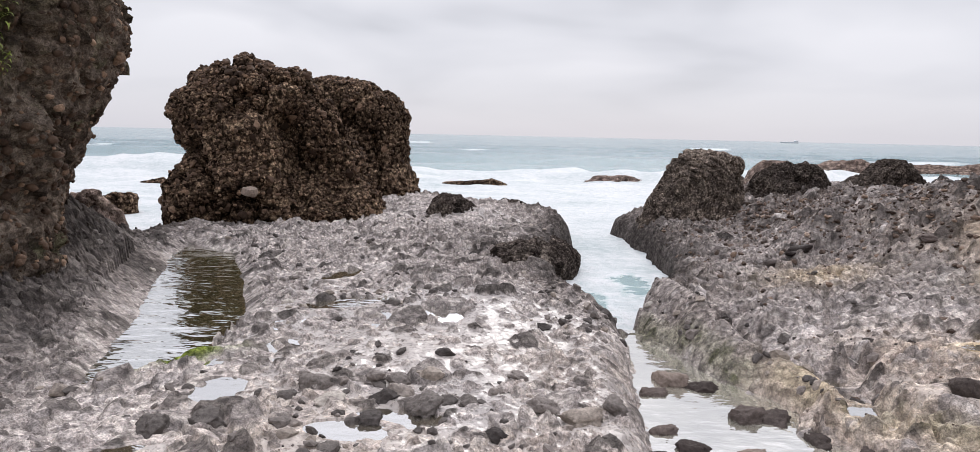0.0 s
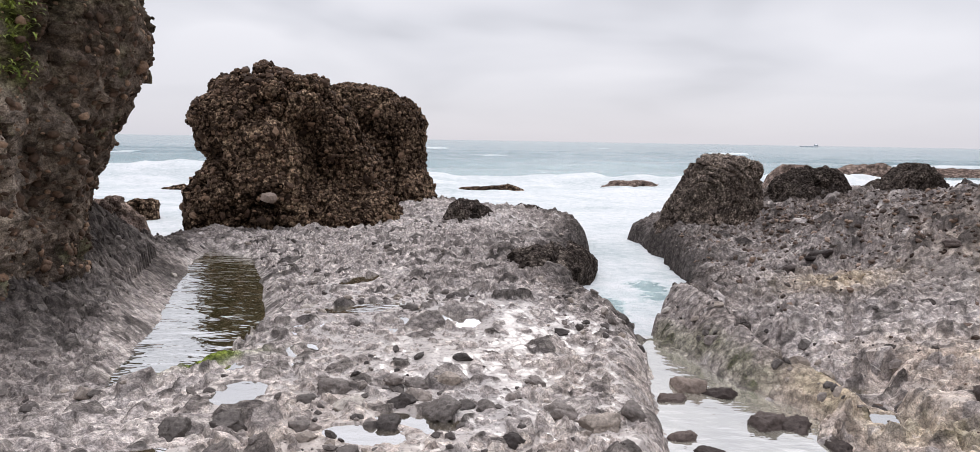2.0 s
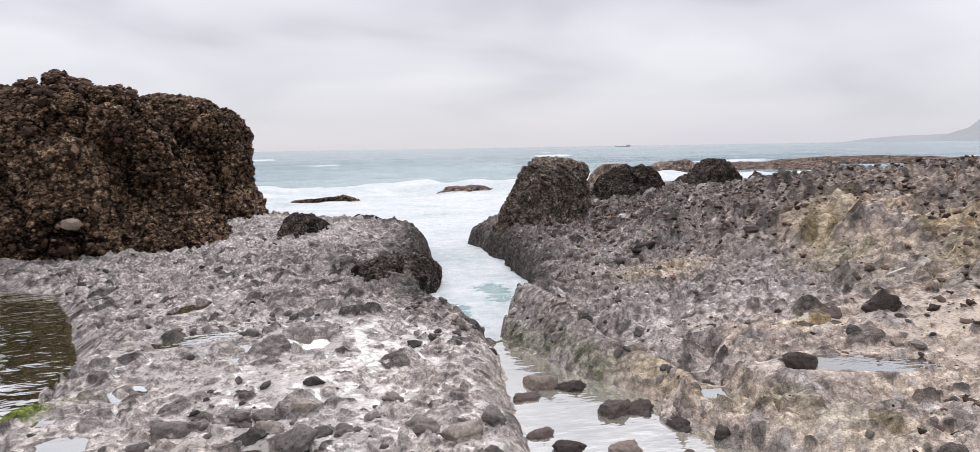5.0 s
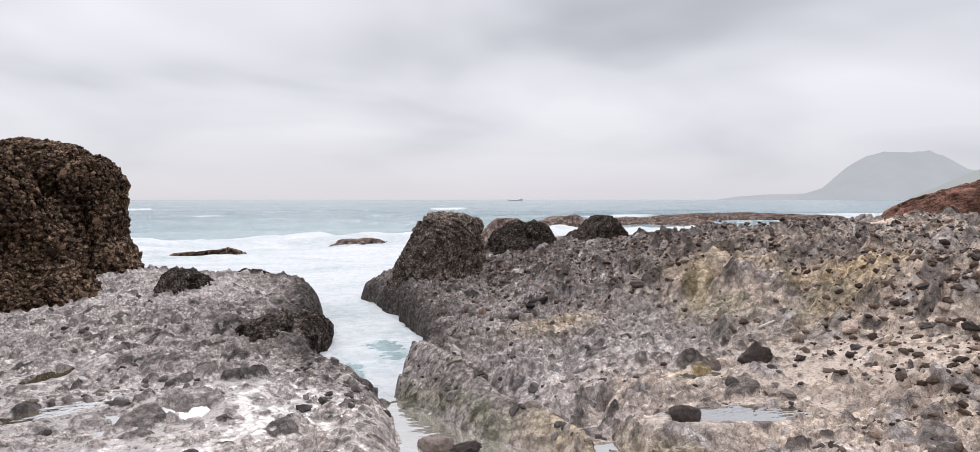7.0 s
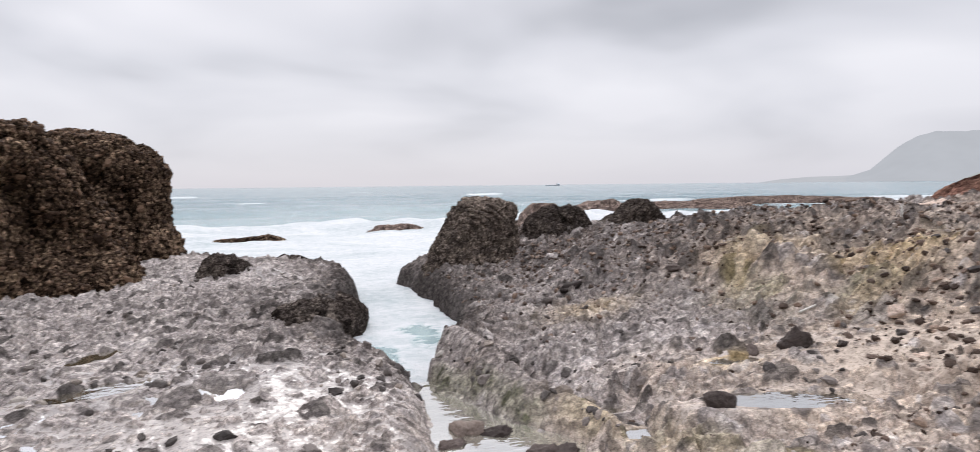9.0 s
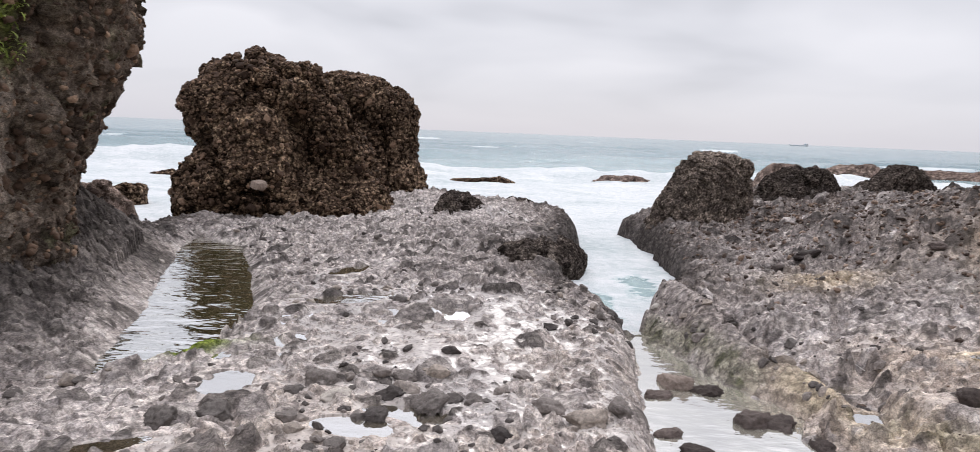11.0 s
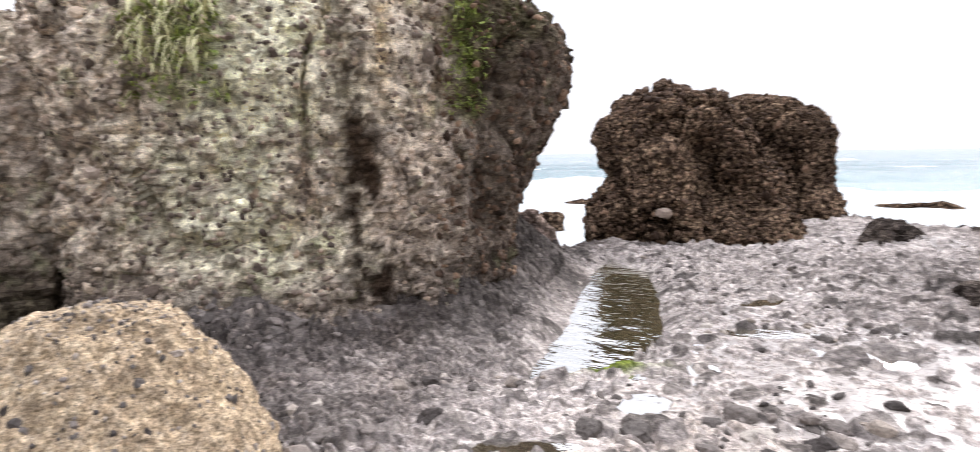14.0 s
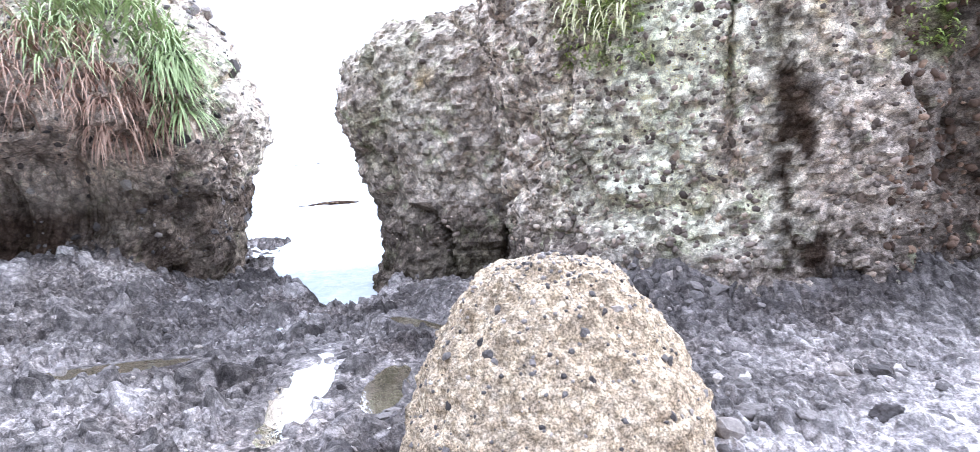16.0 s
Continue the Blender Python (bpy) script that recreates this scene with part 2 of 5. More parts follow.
    link(t, maths(t, "MULTIPLY", maths(t, "MULTIPLY", wet, lies.outputs[0]), maths(t, "MULTIPLY", maths(t, "ADD", 0.03, maths(t, "MULTIPLY", paste, 0.97)), film)), b.inputs["Coat Weight"])
    link(t, maths(t, "MULTIPLY", paste, maths(t, "MULTIPLY", wet, 0.3)), b.inputs["Specular IOR Level"])
    b.inputs["Coat Roughness"].default_value = 0.16
    b.inputs["Coat IOR"].default_value = 1.6
    return m


GROUND = rock_material("shore_conglomerate", (0.26, 0.233, 0.224), (0.47, 0.43, 0.415), (0.62, 0.576, 0.56), (0.5, 0.418, 0.352), (0.22, 0.75), packed=(17.0, 38.0), pack=0.4, film=0.35, soak=0.1, relief=0.012, studs=0.85, speckle=0.55, blotch=0.35)
DARK = rock_material("dark_conglomerate", (0.018, 0.0122, 0.009), (0.09, 0.064, 0.047), (0.36, 0.265, 0.195), (0.42, 0.31, 0.22), (0.4, 0.85), packed=(11.0, 21.0), pack=0.95, film=0.12, relief=0.03)
CLIFF = rock_material("cliff_conglomerate", (0.24, 0.192, 0.156), (0.62, 0.52, 0.435), (0.84, 0.74, 0.635), (0.84, 0.82, 0.64), (0.35, 0.9), lichen=(0.45, 0.48, 0.29), packed=(12.0, 27.0), pack=0.42, blotch=0.6, speckle=0.75, film=0.1, soak=1.0, drench=(0.11, 0.09, 0.08), relief=0.035)
STRATA = rock_material("folded_dark_rock", (0.03, 0.025, 0.022), (0.11, 0.09, 0.078), (0.36, 0.3, 0.26), (0.3, 0.22, 0.15), (0.3, 0.75), packed=(9.0, 26.0), pack=0.5, relief=0.025, film=0.15)
LEDGE = rock_material("black_wet_rock", (0.014, 0.0115, 0.0105), (0.045, 0.037, 0.033), (0.18, 0.153, 0.137), (0.3, 0.22, 0.15), (0.3, 0.75), packed=(9.0, 26.0), pack=0.5, relief=0.02, film=0.15)
TAN = rock_material("tan_sandstone", (0.26, 0.197, 0.13), (0.385, 0.303, 0.215), (0.49, 0.41, 0.312), (0.41, 0.322, 0.226), (0.5, 0.92), packed=(24.0, 60.0), pack=0.35, relief=0.014, blotch=0.2)
RUST = rock_material("rusty_rock", (0.07, 0.04, 0.033), (0.19, 0.105, 0.082), (0.33, 0.2, 0.16), (0.3, 0.2, 0.13), (0.4, 0.85), packed=(3.0, 9.0))
RED = rock_material("brown_rock", (0.11, 0.08, 0.068), (0.2, 0.152, 0.132), (0.33, 0.265, 0.235), (0.3, 0.22, 0.15), (0.4, 0.85), packed=(6.0, 18.0))


def cobble_material(name, joined, gain=(1.0, 1.0, 1.0)):
    m, t, b = material(name)
    n = t.nodes.new("ShaderNodeNewGeometry" if joined else "ShaderNodeObjectInfo")
    pos = place(t)
    c = ramp(t, [(k, tuple(min(0.75, v * g) for v, g in zip(c, gain))) for k, c in ((0.0, (0.06, 0.052, 0.05)), (0.45, (0.13, 0.115, 0.108)), (0.75, (0.23, 0.2, 0.185)), (0.92, (0.34, 0.29, 0.25)), (1.0, (0.5, 0.46, 0.42)))], n.outputs["Random Per Island" if joined else "Random"])
    g = noise_tex(t, pos, 45.0, 5, 0.7)
    col = mixc(t, 1.0, c.outputs[0], ramp(t, ((0.3, 0.6), (0.7, 1.35)), g).outputs[0], "MULTIPLY")
    link(t, col, b.inputs["Base Color"])
    link(t, ramp(t, ((0.3, 0.35), (0.7, 0.75)), noise_tex(t, pos, 7.0)).outputs[0], b.inputs["Roughness"])
    b.inputs["Specular IOR Level"].default_value = 0.04
    bump(t, b, mixc(t, 0.5, g, noise_tex(t, pos, 18.0, 4, 0.6)), 1.0, 0.014)
    return m


COBBLE = cobble_material("loose_cobble", False)
COBBLES_JOINED = cobble_material("small_cobbles", True)
DARK_JOINED = cobble_material("dark_small_cobbles", True, (0.72, 0.54, 0.42))
DARK_COBBLE = cobble_material("dark_cobble", False, (0.55, 0.41, 0.32))
RUBBLE = cobble_material("brown_rubble", True, (0.66, 0.54, 0.47))
PALE_STONE = cobble_material("pale_stone", False, (3.2, 2.9, 2.6))
BLACK_STONE = cobble_material("black_stone", False, (0.6, 0.55, 0.54))
PALE_JOINED = cobble_material("pale_small_cobbles", True, (1.5, 1.35, 1.2))
PALE_COBBLE = cobble_material("pale_cobble", False, (1.3, 1.15, 1.0))


def water_material(name, colour, gloss, ripple, scale):
    """Still water: a murky body under a bright reflecting surface."""
    m, t, b = material(name)
    pos = place(t)
    t.nodes.remove(b)
    mp = t.nodes.new("ShaderNodeMapping")
    mp.inputs["Scale"].default_value = (0.55, 1.0, 1.0)
    link(t, pos, mp.inputs[0])
    wav = t.nodes.new("ShaderNodeBump")
    wav.inputs["Strength"].default_value, wav.inputs["Distance"].default_value = 1.0, ripple
    link(t, noise_tex(t, mp.outputs[0], scale, 3, 0.5), wav.inputs["Height"])
    d, g, mix = t.nodes.new("ShaderNodeBsdfDiffuse"), t.nodes.new("ShaderNodeBsdfGlossy"), t.nodes.new("ShaderNodeMixShader")
    murk = ramp(t, ((0.35, tuple(v * 0.7 for v in colour)), (0.65, tuple(v * 1.25 for v in colour))), noise_tex(t, pos, 2.5, 4))
    link(t, murk.outputs[0], d.inputs[0])
    g.inputs["Roughness"].default_value = 0.03
    g.inputs["Color"].default_value = (0.97, 0.97, 0.98, 1)
    link(t, wav.outputs[0], g.inputs["Normal"])
    mix.inputs[0].default_value = gloss
    link(t, d.outputs[0], mix.inputs[1])
    link(t, g.outputs[0], mix.inputs[2])
    link(t, mix.outputs[0], t.nodes["Material Output"].inputs[0])
    return m


POOL = water_material("pool_water", (0.13, 0.125, 0.05), 0.85, 0.034, 4.0)
PUDDLE = water_material("puddle_water", (0.3, 0.25, 0.16), 0.88, 0.002, 14.0)
TIDE = water_material("tide_pool_water", (0.42, 0.4, 0.33), 0.7, 0.006, 9.0)


def sea_material():
    m, t, b = material("sea_water")
    pos = place(t)
    mp = t.nodes.new("ShaderNodeMapping")
    mp.inputs["Scale"].default_value = (0.45, 1.0, 1.0)
    link(t, pos, mp.inputs[0])
    f = attr(t, "foam")
    streak = noise_tex(t, mp.outputs[0], 1.3, 7, 0.68, 1.2)
    lace = noise_tex(t, pos, 5.0, 6, 0.7, 0.8)
    edge = mixc(t, 0.4, streak, lace)
    v = maths(t, "ADD", f, maths(t, "MULTIPLY", maths(t, "SUBTRACT", edge, 0.5), 2.2))
    mask = ramp(t, ((0.36, 0.0), (0.56, 1.0)), v).outputs[0]
    deep = mixc(t, attr(t, "shoal"), (0.125, 0.21, 0.24), (0.31, 0.42, 0.43))
    broad = noise_tex(t, mp.outputs[0], 0.45, 6, 0.65, 1.0)
    white = ramp(t, ((0.34, (0.34, 0.4, 0.42)), (0.47, (0.5, 0.535, 0.55)), (0.58, (0.62, 0.63, 0.645))), mixc(t, 0.5, broad, lace))
    col = mixc(t, mask, deep, white.outputs[0])
    link(t, col, b.inputs["Base Color"])
    b.inputs["IOR"].default_value = 1.33
    link(t, maths(t, "ADD", 0.16, maths(t, "MULTIPLY", mask, 0.6)), b.inputs["Roughness"])
    bump(t, b, mixc(t, 0.5, streak, lace), 0.8, 0.11)
    return m


SEA = sea_material()


def leaf_material(name, a, b2):
    m, t, b = material(name)
    n = t.nodes.new("ShaderNodeNewGeometry")
    c = ramp(t, ((0.0, a), (1.0, b2)), n.outputs["Random Per Island"])
    link(t, c.outputs[0], b.inputs["Base Color"])
    b.inputs["Roughness"].default_value = 0.6
    return m


GREEN = leaf_material("green_blades", (0.2, 0.27, 0.09), (0.5, 0.57, 0.29))
DRY = leaf_material("dry_blades", (0.24, 0.13, 0.085), (0.55, 0.36, 0.26))
STRAW = leaf_material("pale_straw_blades", (0.45, 0.45, 0.2), (0.8, 0.74, 0.48))
MOSS = leaf_material("moss_leaves", (0.14, 0.2, 0.03), (0.4, 0.48, 0.1))

# ---- the plan ----
SEA_Z, TIDE_Z, POOL_Z = -0.42, -0.27, -0.13
SHORE = ((-80, -3.0), (-17.0, 0.2), (-15.5, 1.6), (-13.5, 1.1), (-11.6, 0.84), (-10.0, 1.1), (-8.85, 1.2), (-8.35, 1.5), (-8.8, 1.95), (-10.9, 2.5), (-14.6, 3.4), (-14.6, 6.0),
         (-9.0, 8.8), (-6.6, 10.0), (-5.5, 10.4), (-5.9, 12.2), (-5.8, 15.0), (-4.8, 17.6), (-2.6, 17.6), (-1.0, 16.4), (0.2, 15.6), (1.25, 15.0), (1.6, 14.0), (1.5, 12.0), (1.15, 10.4),
         (0.86, 8.7), (0.72, 7.7), (0.9, 7.1), (1.15, 6.65), (1.3, 6.4), (1.5, 6.75), (1.8, 7.6), (2.15, 8.3), (2.5, 9.2), (2.62, 11.0), (2.52, 12.5),
         (2.42, 13.8), (3.2, 15.0), (5.5, 14.9), (8.5, 16.0), (13, 15.0), (22, 21), (60, 40), (60, 400), (-80, 400))
TIDE_POOL = ((1.28, 6.35), (1.22, 5.95), (1.18, 5.3), (1.05, 4.65), (0.97, 4.0), (0.9, 3.2), (1.0, 2.7), (1.35, 2.3), (1.8, 2.15), (2.3, 2.4), (2.5, 2.8), (2.42, 3.3), (2.25, 3.9),
             (2.22, 4.35), (2.05, 4.8), (1.9, 5.05), (1.7, 5.65), (1.5, 5.95), (1.36, 6.4))
LEFT_POOL = ((-4.5, 9.9), (-3.65, 9.3), (-2.78, 7.4), (-2.28, 6.0), (-2.1, 5.1), (-2.38, 4.72), (-2.72, 4.3), (-2.97, 5.15), (-3.3, 6.2), (-3.75, 7.4), (-4.35, 9.0))
BEAM = ((1.72, 7.0), (1.84, 6.6), (1.95, 5.9), (2.08, 5.2), (2.3, 4.7), (2.42, 4.2), (2.6, 3.6))
RIDGE = ((1.85, 6.9), (2.0, 6.0), (2.2, 5.1), (2.35, 4.4), (2.6, 3.6), (2.9, 2.6))
SCARP = ((4.3, 12.2), (4.2, 9.0), (5.0, 6.5), (5.6, 4.2), (6.0, 2.0), (6.0, -8.0))
CLIFF_FOOT = ((-8.9, 1.7), (-6.3, 2.0), (-4.7, 3.2), (-4.0, 5.2), (-4.5, 7.5), (-5.9, 9.3), (-9.6, 8.0))
HOLLOWS = (   # x, y, half width, half depth, turn, deep
    (-1.52, 7.0, 0.3, 0.13, 60, 0.08), (-1.25, 5.85, 0.4, 0.16, 25, 0.1), (-0.5, 3.62, 0.24, 0.16, 0, 0.09),
    (-1.65, 3.95, 0.15, 0.19, 10, 0.14), (-0.74, 3.42, 0.22, 0.11, -10, 0.09),
    (2.32, 5.6, 0.12, 0.32, 10, 0.12), (2.66, 5.1, 0.22, 0.1, -5, 0.1), (2.52, 4.12, 0.18, 0.1, -15, 0.12),
    (3.55, 3.8, 0.5, 0.16, -14, 0.16), (3.7, 4.7, 0.2, 0.09, 0, 0.1), (-4.72, 0.34, 0.66, 0.15, -21, 0.2),
    (-4.5, 0.86, 0.36, 0.12, -25, 0.14), (-2.0, 2.9, 0.32, 0.07, 35, 0.1),
    (-6.2, -1.0, 0.55, 0.12, 80, 0.12), (-5.75, 1.5, 0.4, 0.08, 20, 0.12))


def past_scarp(x, y):
    d, side = along(x, y, SCARP)
    return d * side


def bare_land(x, y):
    """The shore before its hollows are cut: z, the warped plan, stones and the measures that the rest needs."""
    wx = x + 0.22 * fbm(x, y, 0, 1.1, 3, 5) + 0.07 * fbm(x, y, 0, 5.0, 3, 6)
    wy = y + 0.22 * fbm(x, y, 7, 1.1, 3, 7) + 0.07 * fbm(x, y, 7, 5.0, 3, 8)
    h = 0.015 + 0.09 * fbm(x, y, 0, 0.5, 3, 1) + 0.05 * fbm(x, y, 0, 2.2, 4, 2)
    h = h + 0.1 * np.exp(-((x - 0.1) ** 2 / 1.2 + (y - 8.2) ** 2 / 5.0))
    h = h + 0.1 * smooth(9, 12.5, y) * smooth(-6, -3, x) * smooth(2, -2, x)
    h = h + 0.2 * np.exp(-((wx + 0.1) ** 2 / 0.25 + (wy - 12.1) ** 2 / 0.12))
    # right shelf, its scarp and the plateau behind it
    right = smooth(1.5, 2.6, x)
    h = h + right * (-0.03 + 0.1 * np.clip(x - 2, 0, 4))
    past = past_scarp(wx, wy)
    amp = np.interp(y, (2, 5, 7.5, 9.5, 11, 12.5, 14), (0.8, 0.85, 0.82, 0.6, 0.42, 0.3, 0.2))
    hill = amp * (0.55 * smooth(-0.5, 0.6, past) + 0.45 * smooth(0.4, 2.8, past)) - 0.35 * smooth(7, 14, past) * smooth(8, 11, y)
    rough_hill = smooth(-0.6, 0.5, past)
    h = h + hill + rough_hill * ((0.2 - 0.1 * smooth(7, 10, y)) * fbm(x, y, 0, 1.6, 4, 31) + 0.1 * np.abs(fbm(x, y, 0, 4.0, 3, 32)))
    # stony rise beside the scarp's foot
    h = h + 0.3 * smooth(3.9, 5.4, x) * smooth(5.5, 3.4, y)
    # ridge beside the tide pool
    dr, sr = along(wx, wy, RIDGE)
    fade = smooth(2.4, 4.2, y) * smooth(7.6, 6.7, y)
    h = h - 0.21 * fade * smooth(1.7, 0.3, dr) * np.where(sr > 0, 1.0, smooth(0.5, 0.1, dr))
    # apron of the cliff
    dc = outside(wx, wy, CLIFF_FOOT)
    h = h + (0.34 + 0.6 * smooth(3.8, 5.4, y)) * (np.clip(1.15 - dc, 0, 1.6) / 1.6) ** 2 * smooth(10.2, 8.8, y) - 0.1 * smooth(0.2, 1.2, dc) * smooth(-1.6, -2.4, x) * smooth(3.0, 4.2, y)
    d2c = np.sqrt((x + 12.2) ** 2 + (y + 2.9) ** 2)
    h = h + 0.25 * smooth(3.4, 2.2, d2c) * smooth(0.4, -0.4, y)
    h = h - 0.44 * smooth(-5.2, -7.6, x) * smooth(-1.8, 0.3, y)
    # tilted bedding on the right, flow lines on the left apron
    bed = np.sin((x * 0.5 + y * 1.0 + 0.5 * fbm(x, y, 0, 0.8, 3, 41)) * 16.0)
    h = h + right * 0.018 * bed * smooth(-0.2, 0.5, fbm(x, y, 3, 0.7, 2, 42))
    # ledges that step up seaward
    q = (0.35 * x + 1.0 * y + 0.9 * fbm(x, y, 0, 0.7, 3, 44) + 0.12 * fbm(x, y, 0, 4.0, 2, 45)) / 0.62
    step = 1 - (q - np.floor(q))
    h = h + 0.085 * (step - 0.4) * smooth(-0.25, 0.25, fbm(x, y, 0, 0.75, 3, 46)) * np.maximum(right * smooth(5.0, 6.2, y), 0.75 * smooth(6.2, 8.0, y) * smooth(-2.6, -1.6, x)) * smooth(13.5, 12, y)
    # stones bedded in the surface
    thick = 0.55 + 0.45 * fbm(x, y, 0, 0.45, 2, 50) + 0.35 * rough_hill
    p1, t1 = pebbles(x, y, 0, 0.30, 60, 0.3)
    p2, t2 = pebbles(x, y, 0, 0.15, 70, 0.45)
    p3, t3 = pebbles(x, y, 0, 0.085, 80, 0.62)
    p4, _ = pebbles(x, y, 0, 0.04, 85, 0.6)
    holes, _ = pebbles(x, y, 0, 0.12, 88, 0.32)
    p5, _ = pebbles(x * 0.8, y * 1.15, 0, 0.105, 86, 0.85)
    p6, _ = pebbles(x * 0.8, y * 1.15, 0, 0.058, 87, 0.9)
    knobs = np.maximum(0.14 * p5, 0.085 * p6)
    stones = np.maximum(np.maximum(0.30 * p1 * 0.7, 0.145 * p2 * 0.95), np.maximum(0.075 * p3 * 1.0, 0.04 * p4 * 0.9))
    bare = smooth(0.25, 0.6, thick)
    tone = np.where(p1 > 0.02, t1, np.where(p2 > 0.02, t2, t3))
    detail = stones * 1.3 * (0.5 + 0.7 * bare + 0.15 * rough_hill + 0.5 * smooth(-2.8, -4.0, x) * smooth(2.0, 1.0, y)) * (1 - 0.35 * smooth(-2.4, -3.4, x) * smooth(1.5, 2.6, y))
    detail = np.maximum(detail, knobs * (0.55 + 0.65 * smooth(-0.5, 0.3, fbm(x, y, 0, 0.9, 3, 89)) + 0.3 * smooth(5.0, 8.0, y)))
    pits = np.abs(fbm(x, y, 0, 3.4, 3, 90))
    detail = detail - 0.085 * smooth(0.14, 0.0, pits) * smooth(-0.1, 0.4, fbm(x, y, 0, 0.6, 2, 91)) 
    crag = 1 - 3.0 * np.abs(fbm(x, y, 0, 4.5, 3, 96, 0.6))
    detail = detail - 0.13 * holes + (0.013 + 0.02 * smooth(1.8, 2.6, x) - 0.018 * rough_hill) * crag * smooth(-0.35, 0.3, fbm(x, y, 0, 0.8, 2, 97) + 0.3)
    detail = detail + 0.04 * (np.abs(fbm(x, y, 0, 6.0, 2, 105)) - 0.12) * (1 - 0.5 * smooth(-2.2, -3.2, x) * smooth(1.5, 2.6, y)) * smooth(-0.5, 0.1, fbm(x, y, 0, 1.1, 2, 106))
    detail = detail * (1 - 0.1 * smooth(1.0, 0.5, dr) * smooth(5.3, 4.8, y))
    # pale mud that fills the lows between the stones
    tan_floor = smooth(2.1, 2.8, x) * smooth(5.6, 4.6, x) * smooth(6.4, 4.8, y + 0.35 * (x - 3.5)) * smooth(2.7, 3.4, y)
    fill = 0.004 + 0.035 * fbm(x, y, 0, 0.5, 3, 98) + 0.03 * fbm(x, y, 0, 2.4, 3, 99) + 0.012 * tan_floor
    fill = fill + 0.016 * smooth(7.2, 4.6, y) * smooth(-2.0, -0.9, x) * smooth(1.3, 0.5, x)
    fill = fill - 0.05 * rough_hill - 0.03 * smooth(5.5, 8.0, y) - 0.03 * smooth(-1.4, -2.4, x)
    proud = detail - fill
    detail = detail + 0.022 * fbm(x, y, 0, 11.0, 2, 92, 0.65)
    h = h + np.where(detail > fill, detail, fill + 0.12 * (detail - fill))
    proud = smooth(-0.014, 0.016, proud)
    bare = proud
    bare = bare * smooth(-0.006, 0.008, stones - 0.75 * knobs)
    return h, wx, wy, stones, tone, bare, proud, rough_hill, dc


def ring_of(hx, hy, a, b, turn, grow, count=28):
    c, s = math.cos(radians(turn)), math.sin(radians(turn))
    t = np.arange(count) * 2 * math.pi / count
    u, v = grow * a * np.cos(t), grow * b * np.sin(t)
    return hx + u * c - v * s, hy + u * s + v * c


